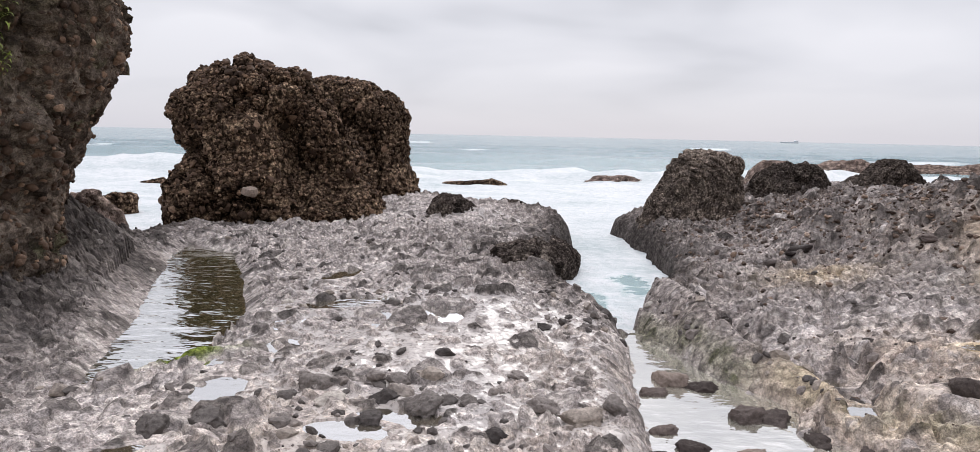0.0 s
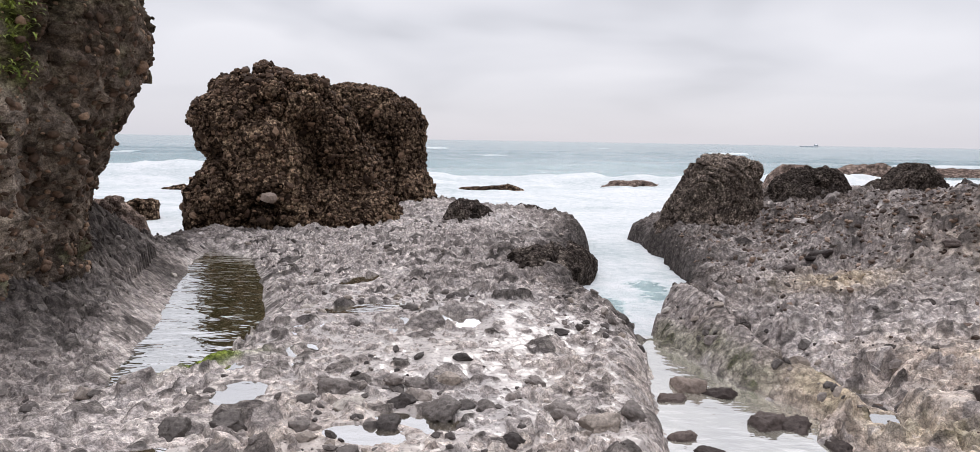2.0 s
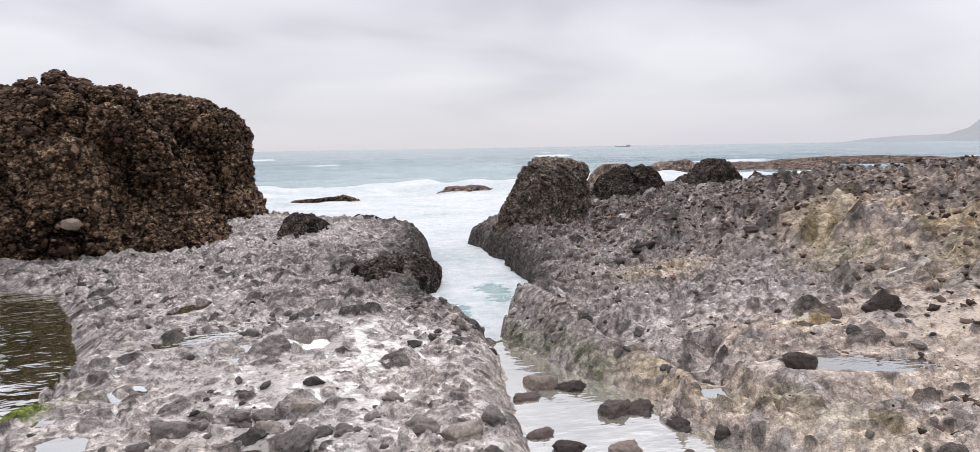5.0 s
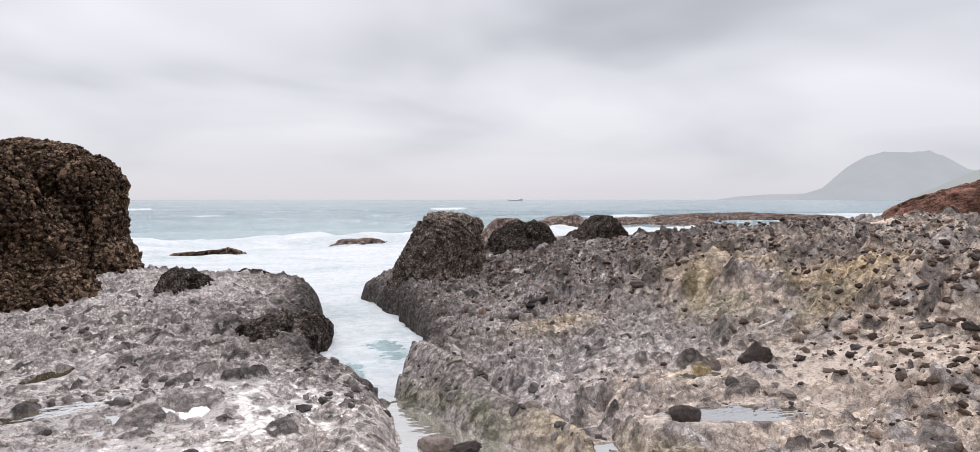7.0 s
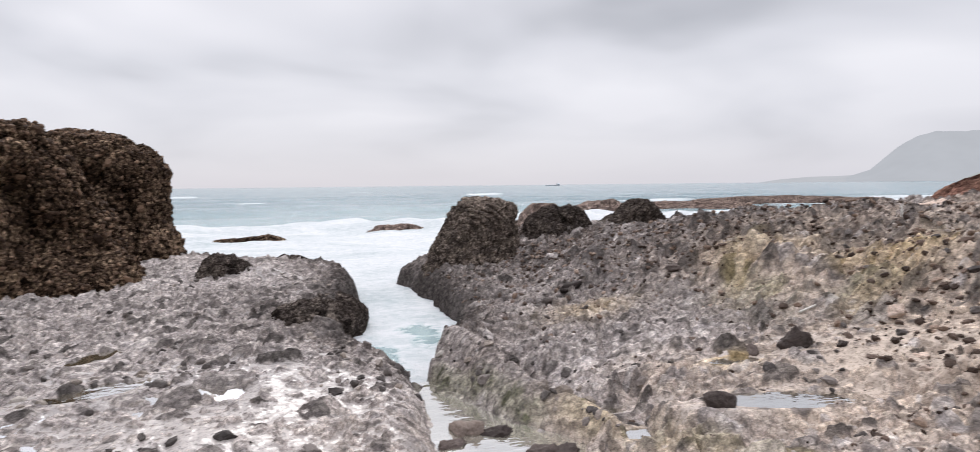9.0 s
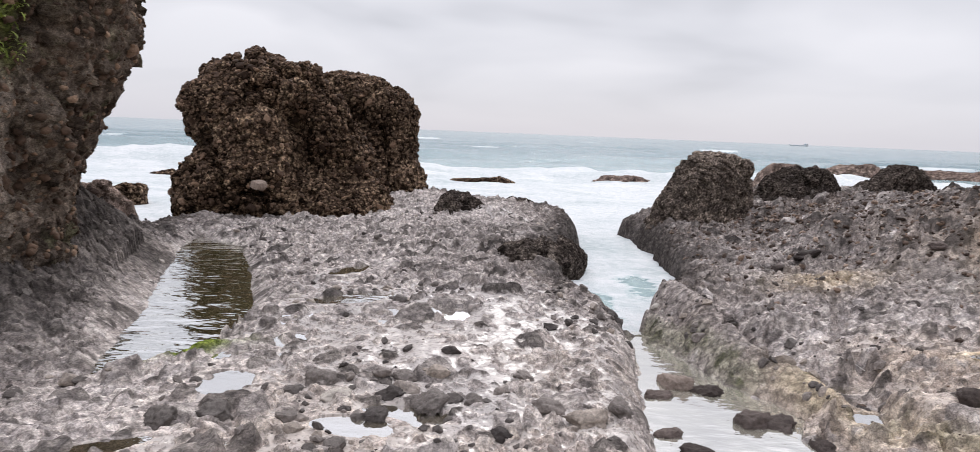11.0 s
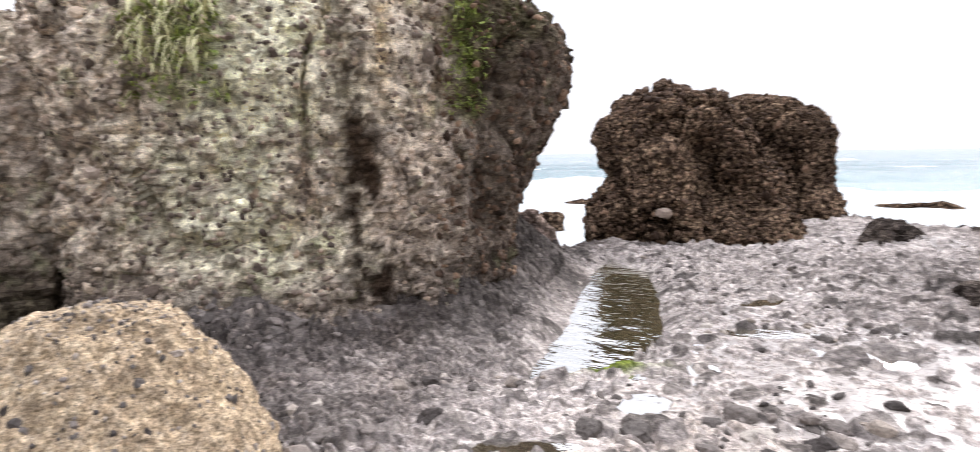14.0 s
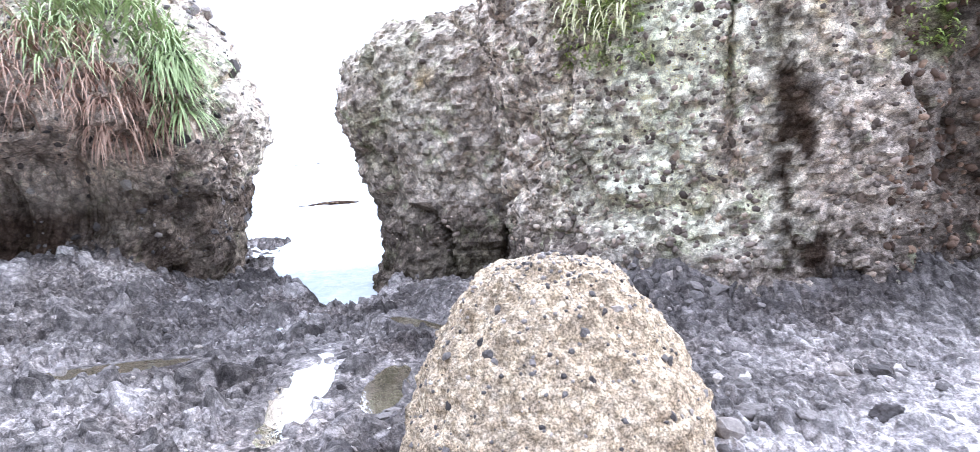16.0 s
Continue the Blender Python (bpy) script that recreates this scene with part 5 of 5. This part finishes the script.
# small rocks in and by the water
for base, turn, levels, mat, sd, lab in (
        ((-8.6, 15.3, -0.4), 28, ((-0.4, -0.42, 0.42, -0.3, 0.3), (0.2, -0.42, 0.42, -0.3, 0.3), (0.42, -0.38, 0.4, -0.25, 0.25), (0.48, -0.05, 0.05, -0.05, 0.05)), DARK, 620, "small dark rock standing in the surf"),
        ((-5.85, 9.8, 0), 30, ((-0.6, -0.55, 0.5, -0.4, 0.5), (0.3, -0.4, 0.35, -0.3, 0.4), (0.6, -0.25, 0.1, -0.15, 0.2), (0.68, -0.1, -0.02, -0.02, 0.02)), RED, 630, "reddish rock leaning at the foot of the cliff"),
        ((0.46, 7.66, 0.05), -12, ((-0.6, -0.5, 0.36, -0.4, 0.6), (-0.15, -0.5, 0.42, -0.4, 0.7), (0.08, -0.46, 0.42, -0.35, 0.7), (0.19, -0.36, 0.3, -0.2, 0.5), (0.24, -0.2, 0.14, -0.02, 0.3), (0.255, -0.04, 0.0, 0.1, 0.15)), LEDGE, 631, "smooth black wet ledge rock at the channel edge"),
        ((0.8, 9.6, -0.25), -5, ((-0.5, -0.6, 0.5, -0.5, 0.9), (0.1, -0.6, 0.5, -0.5, 0.9), (0.26, -0.45, 0.35, -0.3, 0.7), (0.33, -0.2, 0.1, 0.0, 0.4), (0.34, -0.06, -0.02, 0.18, 0.22)), LEDGE, 632, "dark wet ledge rock over the channel"),
        ((-0.62, 12.2, 0.02), 0, ((-0.3, -0.6, 0.7, -0.35, 0.4), (0.15, -0.5, 0.6, -0.3, 0.35), (0.36, -0.38, 0.15, -0.2, 0.25), (0.44, -0.25, -0.05, -0.05, 0.1)), LEDGE, 633, "jagged black rock knob on the platform"),
        ((0.6, 18.5, -0.55), 0, ((-0.3, -0.9, 0.9, -0.5, 0.5), (0.1, -0.75, 0.7, -0.4, 0.4), (0.3, -0.3, 0.3, -0.2, 0.2), (0.34, -0.05, 0.05, -0.02, 0.02)), LEDGE, 640, "low black rock awash in the foam"),
        ((5.0, 27.5, -0.5), -10, ((-0.4, -1.9, 2.0, -0.9, 0.9), (0.2, -1.6, 1.7, -0.7, 0.8), (0.5, -0.7, 0.9, -0.3, 0.4), (0.55, -0.1, 0.1, -0.05, 0.05)), RED, 650, "flat brown reef rock awash in the foam"),
        ((-0.6, 25.0, -0.4), 0, ((-0.4, -1.8, 1.5, -0.5, 0.5), (0.15, -1.3, 1.2, -0.4, 0.4), (0.3, 0.2, 1.0, -0.15, 0.15), (0.33, 0.5, 0.6, -0.02, 0.02)), DARK, 660, "low black rock awash in the foam"),
        ((-11.5, 24.0, -0.5), 20, ((-0.4, -1.2, 1.2, -0.4, 0.4), (0.15, -1.0, 1.0, -0.3, 0.3), (0.3, -0.05, 0.05, -0.02, 0.02)), DARK, 670, "low black rock awash in the foam"),
        ((10.8, 25.5, -0.15), -22, ((-0.4, -1.2, 1.2, -0.8, 0.8), (0.6, -0.9, 0.9, -0.6, 0.6), (0.95, -0.5, 0.5, -0.4, 0.4), (1.0, -0.05, 0.05, -0.02, 0.02)), RED, 680, "brown reef rock with water pouring off"),
        ((16.5, 31.0, -0.05), -28, ((-0.4, -2.2, 2.2, -1.0, 1.0), (0.5, -1.7, 1.6, -0.7, 0.7), (0.85, -0.6, 0.7, -0.3, 0.4), (0.9, -0.05, 0.05, -0.02, 0.02)), RED, 690, "brown reef rock among breaking waves"),
        ((31.0, 46.0, -0.35), -36, ((-0.5, -7, 8, -2.5, 2.5), (0.2, -5, 6, -1.9, 2.0), (0.55, -1, 4, -0.8, 0.9), (0.45, -0.2, 0.2, -0.05, 0.05)), RED, 700, "long low brown reef among breaking waves"),
        ((45.0, 50.0, -0.2), -44, ((-0.5, -9, 10, -2.0, 2.5), (0.25, -8, 9, -1.6, 2.0), (0.5, -3, 5, -0.6, 0.9), (0.6, -0.2, 0.2, -0.05, 0.05)), RED, 710, "long low brown reef among breaking waves"),
        ((-24, 3.0, -0.58), 80, ((-0.4, -2.0, 2.0, -0.8, 0.8), (0.12, -1.6, 1.7, -0.6, 0.6), (0.2, -0.1, 0.1, -0.05, 0.05)), DARK, 720, "flat dark reef awash between the cliffs"),
        ((-29, 4.6, -0.6), 80, ((-0.4, -2.6, 2.2, -0.8, 0.8), (0.14, -2.0, 1.9, -0.6, 0.6), (0.22, -0.1, 0.1, -0.05, 0.05)), DARK, 730, "flat dark reef awash between the cliffs"),
        ((13.6, 8.6, 0.6), -57, ((-0.6, -2.2, 4.2, -1.2, 1.5), (0.5, -1.9, 4.0, -1.0, 1.3), (1.0, -1.2, 3.8, -0.7, 1.0), (1.5, 0.2, 3.4, -0.4, 0.7), (1.85, 1.2, 2.8, -0.1, 0.2)), RUST, 740, "reddish layered rock outcrop on the ridge")):
    far_off = base[1] > 17 or base[0] < -20
    ob, _, _ = body("reef_rock" if far_off else "rock", base, turn, levels, mat, 84 if far_off else 140, 36 if far_off else 64, 2.3, sd, 0.09, 0.16, 0.08, bands=0.02 if mat is RED and not far_off else 0.0, sharp=0.35)
    tagged(ob, lab, "rock")


# ---- loose stones of the platform, each where it lies ----
def stone(x, y, size, tall=0.7, seed=0, water=None, mat=None, label=""):
    """A broken stone: a lump with a dozen worn facets."""
    rng = random.Random(seed)
    bm = bmesh.new()
    bmesh.ops.create_icosphere(bm, subdivisions=4, radius=1.0)
    off = Vector((rng.uniform(-9, 9), rng.uniform(-9, 9), rng.uniform(-9, 9)))
    cuts = [(Vector((rng.gauss(0, 1), rng.gauss(0, 1), rng.gauss(0, 1))).normalized(), rng.uniform(0.55, 0.85)) for _ in range(12)]
    for v in bm.verts:
        for way, d in cuts:
            over = v.co.dot(way) - d
            if over > 0:
                v.co -= way * over * 0.88
        k = 1 + 0.28 * noise.noise(v.co * 1.4 + off) - 0.22 * abs(noise.noise(v.co * 3.2 + off)) + 0.14 * noise.noise(v.co * 6.5 + off) + 0.08 * noise.noise(v.co * 14 + off)
        v.co = Vector((v.co.x * 1.3, v.co.y * 1.0, v.co.z * tall * 1.1)) * k * size
    ob = part("stone", bm, mat or COBBLE)
    z = height(x, y) + size * tall * 0.1 if water is None else water - size * tall * 0.25
    ob.matrix_world = pose(x, y, z, rng.uniform(-15, 15), rng.uniform(-15, 15), rng.uniform(0, 360))
    return tagged(ob, label or "dark wet stone lying in the tide pool" if water is not None else rng.choice(("grey broken stone resting on wet rock", "dark wet cobble lying on the platform")), "stone", "loose stones")


for i, (x, y, s) in enumerate(((-0.64, 3.55, 0.075), (-0.58, 4.2, 0.085), (-0.72, 4.17, 0.06), (-0.78, 3.12, 0.06), (-0.36, 3.75, 0.11), (-0.53, 3.95, 0.075),
                               (-0.62, 3.85, 0.08), (-0.22, 3.85, 0.06), (-0.1, 3.8, 0.07), (-0.95, 3.85, 0.09), (-1.1, 4.05, 0.1), (-1.5, 3.45, 0.1), (-1.75, 3.35, 0.09),
                               (0.55, 3.6, 0.12), (0.75, 3.75, 0.09), (0.35, 3.75, 0.09), (-1.05, 3.3, 0.06), (0.05, 3.4, 0.07), (0.2, 4.3, 0.07), (-0.3, 4.6, 0.06),
                               (3.95, 3.95, 0.05), (3.72, 4.3, 0.06), (4.6, 3.6, 0.05), (4.85, 4.1, 0.05), (5.3, 3.8, 0.06),
                               (-3.4, 2.75, 0.08), (-3.0, 2.45, 0.07), (-2.75, 2.6, 0.06), (-2.6, 2.95, 0.07), (-2.2, 2.75, 0.06))):
    stone(x, y, s, 0.68, 800 + i)
for i, (x, y, s) in enumerate(((1.41, 5.0, 0.17), (1.22, 4.75, 0.1), (1.62, 4.85, 0.13), (1.78, 4.35, 0.17), (1.95, 4.3, 0.13), (2.08, 4.0, 0.1), (1.3, 3.85, 0.11),
                               (1.62, 3.75, 0.1), (2.35, 3.75, 0.13), (1.95, 3.55, 0.1), (1.15, 4.1, 0.09), (1.5, 3.4, 0.12), (2.2, 3.3, 0.11))):
    stone(x, y, s, 0.62, 850 + i, TIDE_Z, BLACK_STONE)

for i, (x, y, s, tall) in enumerate(((4.25, 4.62, 0.12, 1.2), (3.98, 4.82, 0.08, 1.0), (4.5, 4.35, 0.05, 0.7), (2.95, 3.9, 0.1, 1.0), (4.0, 6.3, 0.1, 0.5), (3.4, 7.9, 0.14, 0.45), (3.9, 8.3, 0.16, 0.4), (4.8, 7.2, 0.12, 0.5))):
    stone(x, y, s, tall, 880 + i, mat=BLACK_STONE, label="black blocky stone bedded in tan silt" if y < 5 else "dark rock lump on the brown shelf")
for i, (x, y, s, tall) in enumerate(((8.3, 6.45, 0.2, 0.4), (5.5, 3.8, 0.06, 0.8), (5.14, 4.37, 0.08, 0.9), (4.62, 3.75, 0.06, 0.6), (4.5, 3.6, 0.05, 0.6))):
    stone(x, y, s, tall, 900 + i, mat=PALE_STONE, label="pale rounded stone among brown rubble")

# cobbles bedded in the shore: the nearest as parts of it, the small rest joined
rng = np.random.default_rng(7)


def strewn(count, lo, hi, left, right_, seed):
    r = np.random.default_rng(seed)
    a, d = np.radians(r.uniform(right_, left, count)), np.sqrt(r.uniform(lo * lo, hi * hi, count))
    x, y = -np.sin(a) * d, np.cos(a) * d
    z = land(x, y)[0]
    dz = land(x + 0.03, y)[0] - z, land(x, y + 0.03)[0] - z
    up = np.stack([-np.clip(dz[0] / 0.03, -1, 1), -np.clip(dz[1] / 0.03, -1, 1), np.ones_like(x)], -1)
    up /= np.linalg.norm(up, axis=-1, keepdims=True)
    wet_place = (outside(x, y, TIDE_POOL) < 0.05) | (outside(x, y, LEFT_POOL) < 0.05) | (outside(x, y, SHORE) < 0.15)
    patchy = fbm(x, y, 0, 1.3, 3, 55) + 0.3 * smooth(5, 6, x) - 0.2 * smooth(2.6, 3.2, x) * smooth(5.2, 4.6, x) > r.uniform(-0.15, 0.4, count)
    ok = ~wet_place & patchy
    return np.stack([x, y, z], -1)[ok], up[ok]


p, u = strewn(1100, 2.6, 6.5, 75, -60, 21)
for k in range(min(290, len(p))):
    s = 0.022 + 0.06 * rng.random() ** 2.5
    ob = new("cobble", COBBLES[int(rng.integers(5))])
    ob.matrix_world = (Matrix.Translation(Vector(p[k]) + Vector((0, 0, s * 0.1))) @ Vector(u[k]).to_track_quat("Z", "Y").to_matrix().to_4x4()
                       @ Matrix.Rotation(rng.uniform(0, 6.28), 4, "Z") @ Matrix.Diagonal((s, s * 0.85, s, 1)))
    ob.parent = ground
p, u = strewn(11000, 2.5, 12.0, 100, -62, 22)
heap("small_cobbles", ground, p, u, 0.010 + 0.045 * rng.random(len(p)) ** 3, 23, None, False)
r2 = np.random.default_rng(31)
qx, qy = r2.uniform(2.6, 10.5, 32000), r2.uniform(2.4, 13.5, 32000)
dense = smooth(-0.7, 0.2, past_scarp(qx, qy)) + 0.35 * smooth(6.0, 8.5, qy) + 0.5 * smooth(2.8, 3.6, qx) * smooth(3.6, 2.9, qy) + 0.9 * smooth(4.2, 4.9, qx) * smooth(4.9, 3.9, qy) + 0.06
dense = dense * (1 - 0.93 * np.exp(-((qx - 5.4) ** 2 / 0.35 + (qy - 5.9) ** 2 / 0.7)))
ok = (r2.random(len(qx)) < 0.55 * dense) & (outside(qx, qy, SHORE) > 0.2) & (np.hypot(qx, qy) < 12.5)
qx, qy = qx[ok], qy[ok]
qz = land(qx, qy)[0]
tip = np.stack([r2.normal(0, 0.35, len(qx)), r2.normal(0, 0.35, len(qx)), np.ones(len(qx))], -1)
tip /= np.linalg.norm(tip, axis=-1, keepdims=True)
heap("rubble", ground, np.stack([qx, qy, qz], -1), tip, 0.010 + 0.045 * r2.random(len(qx)) ** 3.5, 32, RUBBLE, False)

# pale stick and post on the ridge
def stick(name, a, b, r, label):
    bm = bmesh.new()
    a, b = Vector(a), Vector(b)
    bmesh.ops.create_cone(bm, cap_ends=True, segments=10, radius1=r, radius2=r * 0.8, depth=(b - a).length)
    bmesh.ops.bevel(bm, geom=bm.edges[:], offset=r * 0.15, segments=1, affect="EDGES")
    m, t, bs = material(name)
    col = ramp(t, ((0.3, (0.45, 0.42, 0.38)), (0.7, (0.72, 0.7, 0.66))), noise_tex(t, place(t), 40))
    link(t, col.outputs[0], bs.inputs["Base Color"])
    ob = part(name, bm, m)
    ob.matrix_world = Matrix.Translation((a + b) / 2) @ (b - a).to_track_quat("Z", "Y").to_matrix().to_4x4()
    return tagged(ob, label, name.replace("_", " "))


hz = height(7.3, 6.15)
stick("marker_post", (7.3, 6.15, hz - 0.1), (7.28, 6.16, hz + 0.17), 0.016, "short white post standing on the rocky ridge")
stick("twig", (2.9, 6.0, height(2.9, 6.0) + 0.03), (3.0, 5.2, height(3.0, 5.2) + 0.03), 0.004, "thin pale twig lying on the rock shelf")
hz = height(5.05, 5.25)
stick("driftwood", (4.95, 5.3, hz - 0.01), (5.12, 5.26, hz + 0.06), 0.013, "bleached piece of driftwood lying on rock")

# ---- grass ----
def blades(name, roots, length, width, hang, mat, parent, seed):
    """Arching blades, each a tapering strip of four joints."""
    rng = random.Random(seed)
    verts, faces = [], []
    for p, nrm in roots:
        yaw = rng.uniform(0, 6.28)
        out = (Vector(nrm) * 1.2 + Vector((math.cos(yaw), math.sin(yaw), 0)) * 0.7 + Vector((0, 0, 0.7))).normalized()
        ln = length * rng.uniform(0.6, 1.25)
        side = out.cross(Vector((0, 0, 1))).normalized() * width * rng.uniform(0.7, 1.2)
        at, way = Vector(p), out.copy()
        base = len(verts)
        for k in range(6):
            wdt = side * (1 - (k / 5) ** 1.6 * 0.92)
            verts += [at - wdt, at + wdt]
            at = at + way * ln / 5
            way = (way + Vector((0, 0, -hang * rng.uniform(0.25, 0.5)))).normalized()
        faces += [(base + 2 * k, base + 2 * k + 1, base + 2 * k + 3, base + 2 * k + 2) for k in range(5)]
    me = bpy.data.meshes.new(name)
    me.from_pydata(verts, [], faces)
    me.materials.append(mat)
    ob = new(name, me)
    ob.parent = parent
    return ob


def pick(grid, normal, keep, count, seed):
    rng = random.Random(seed)
    ok = np.argwhere(keep)
    return [(grid[tuple(ok[k])], normal[tuple(ok[k])]) for k in (rng.randrange(len(ok)) for _ in range(count))] if len(ok) else []


def tuft(label, sets, at):
    t = new("grass_tuft")
    t.location = at
    for name, roots, ln, wd, hang, mat, sd in sets:
        roots = [(Vector(p) - Vector(at), n) for p, n in roots]
        blades(name, roots, ln, wd, hang, mat, t, sd)
    return tagged(t, label, "grass", kind="stuff")


def zone(grid, normal, ax, ay, az, rx, rz):
    return ((grid[..., 0] - ax) ** 2 + (grid[..., 1] - ay) ** 2 < rx * rx) & (np.abs(grid[..., 2] - az) < rz) & (normal[..., 0] > -0.2)



tuft("long green and dry brown grass hanging over the cliff", (
    ("green_blades", pick(far_p, far_n, zone(far_p, far_n, -9.4, -0.15, 2.75, 0.5, 0.7), 520, 1), 0.7, 0.012, 1.2, GREEN, 1),
    ("green_blades", pick(far_p, far_n, zone(far_p, far_n, -9.6, -1.0, 3.2, 0.9, 0.5), 480, 2), 0.75, 0.012, 1.2, GREEN, 2),
    ("dry_blades", pick(far_p, far_n, zone(far_p, far_n, -9.5, -0.75, 2.25, 0.6, 0.4), 420, 3), 0.55, 0.011, 1.7, DRY, 3),
    ("dry_blades", pick(far_p, far_n, zone(far_p, far_n, -9.8, -1.9, 2.7, 0.9, 0.5), 420, 4), 0.6, 0.011, 1.6, DRY, 4)), (-9.6, -0.8, 2.6))

# tufts on the cliff's front
front = (cliff_n[..., 0] - cliff_n[..., 1] > 0.3)
tuft("pale straw-coloured grass tuft growing from the cliff face", (
    ("straw_blades", pick(cliff_p, cliff_n, front & zone(cliff_p, cliff_n, -5.6, 3.3, 2.75, 0.42, 0.35), 150, 5), 0.34, 0.012, 1.5, STRAW, 5),
    ("moss_blades", pick(cliff_p, cliff_n, front & zone(cliff_p, cliff_n, -5.65, 3.25, 2.55, 0.5, 0.45), 260, 6), 0.14, 0.012, 0.9, MOSS, 6)), (-5.6, 3.3, 2.6))
tuft("small green moss tuft on the cliff face", (
    ("moss_blades", pick(cliff_p, cliff_n, zone(cliff_p, cliff_n, -3.85, 5.2, 2.5, 0.28, 0.5), 260, 7), 0.09, 0.01, 0.9, MOSS, 7),), (-3.85, 5.2, 2.4))

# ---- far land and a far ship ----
# distance haze is painted as a pale emission, so these hills glow unlit
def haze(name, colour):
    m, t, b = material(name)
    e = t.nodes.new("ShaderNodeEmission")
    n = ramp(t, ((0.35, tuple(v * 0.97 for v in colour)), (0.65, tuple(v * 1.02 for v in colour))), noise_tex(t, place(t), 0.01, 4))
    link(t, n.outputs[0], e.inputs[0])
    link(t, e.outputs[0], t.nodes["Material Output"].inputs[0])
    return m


def far_hill(name, dist, outline, colour, label):
    """A hill far off in the haze: a ridge that falls away to both sides."""
    bm = bmesh.new()
    crest, front, rear = [], [], []
    fine = []
    for (a0, e0), (a1, e1) in zip(outline, outline[1:]):
        for k in range(8):
            fine.append((a0 + (a1 - a0) * k / 8, e0 + (e1 - e0) * (k / 8)))
    fine.append(outline[-1])
    for k, (a, e) in enumerate(fine):
        a2 = radians(a)
        way = Vector((math.sin(a2), math.cos(a2), 0))
        top = max(0.0, dist * math.tan(radians(e)) * (1 + 0.03 * noise.noise(Vector((a * 1.7, 0, dist)))))
        crest.append(bm.verts.new(way * dist + Vector((0, 0, 1.6 + top))))
        front.append(bm.verts.new(way * (dist * 0.9) + Vector((0, 0, -1))))
        rear.append(bm.verts.new(way * (dist * 1.12) + Vector((0, 0, -1))))
    for k in range(len(fine) - 1):
        bm.faces.new((front[k], front[k + 1], crest[k + 1], crest[k]))
        bm.faces.new((crest[k], crest[k + 1], rear[k + 1], rear[k]))
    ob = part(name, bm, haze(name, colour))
    return tagged(ob, label, "hill", kind="structure")


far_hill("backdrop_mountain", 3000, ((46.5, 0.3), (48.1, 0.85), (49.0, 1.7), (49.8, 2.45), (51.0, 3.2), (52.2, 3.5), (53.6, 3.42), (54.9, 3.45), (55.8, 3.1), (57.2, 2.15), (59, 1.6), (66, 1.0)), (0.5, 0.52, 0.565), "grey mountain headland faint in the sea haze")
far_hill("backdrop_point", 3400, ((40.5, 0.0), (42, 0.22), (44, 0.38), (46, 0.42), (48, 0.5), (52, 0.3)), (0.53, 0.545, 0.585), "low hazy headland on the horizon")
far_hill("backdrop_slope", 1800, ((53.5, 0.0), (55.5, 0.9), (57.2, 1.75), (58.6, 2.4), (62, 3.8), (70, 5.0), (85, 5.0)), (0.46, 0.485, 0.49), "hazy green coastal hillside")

# an unseen slope, added landward to block sky light from behind the camera
az_, rr_ = np.meshgrid(np.radians(np.linspace(84, 232, 110)), np.linspace(20, 95, 45), indexing="xy")
hx_, hy_ = np.sin(az_) * rr_, np.cos(az_) * rr_
ends = smooth(84, 104, np.degrees(az_)) * smooth(232, 205, np.degrees(az_))
hz_ = -0.6 + np.clip(rr_ - 21, 0, None) * 0.5 * ends * (0.85 + 0.3 * fbm(hx_, hy_, 0, 0.03, 3, 160)) + 2.2 * np.abs(fbm(hx_, hy_, 0, 0.2, 3, 161)) * ends
m_blocker, th, bh = material("light_blocker_slope")
link(th, ramp(th, ((0.35, (0.025, 0.035, 0.016)), (0.65, (0.08, 0.1, 0.045))), noise_tex(th, place(th), 0.4, 6, 0.7)).outputs[0], bh.inputs["Base Color"])
bh.inputs["Roughness"].default_value = 0.9
tagged(sheet("backdrop_light_blocker", hx_, hy_, hz_, False, {}, m_blocker), "unseen dark slope added behind the shore to block sky light", "hill", kind="structure")

ship = new("ship")
ship.matrix_world = pose(380, 860, -0.4, 0, 0, -24)
m_ship, ts, bs = material("ship_grey")
bs.inputs["Base Color"].default_value = (0.8, 0.8, 0.82, 1)
for nm, cx, sx_, cz, sz_ in (("hull", 0, 24, 0.9, 1.8), ("cabin", 8, 5, 2.7, 2.0)):
    bm = bmesh.new()
    bmesh.ops.create_cube(bm, size=1)
    bmesh.ops.scale(bm, verts=bm.verts, vec=(sx_ * 1.0, 5, sz_))
    for v in bm.verts:
        if nm == "hull" and v.co.z < 0:
            v.co.x *= 0.8
    bmesh.ops.bevel(bm, geom=bm.edges[:], offset=0.3, segments=2, affect="EDGES")
    bmesh.ops.translate(bm, verts=bm.verts, vec=(cx, 0, cz))
    part(nm, bm, m_ship, ship)
tagged(ship, "small grey ship on the far horizon", "ship")
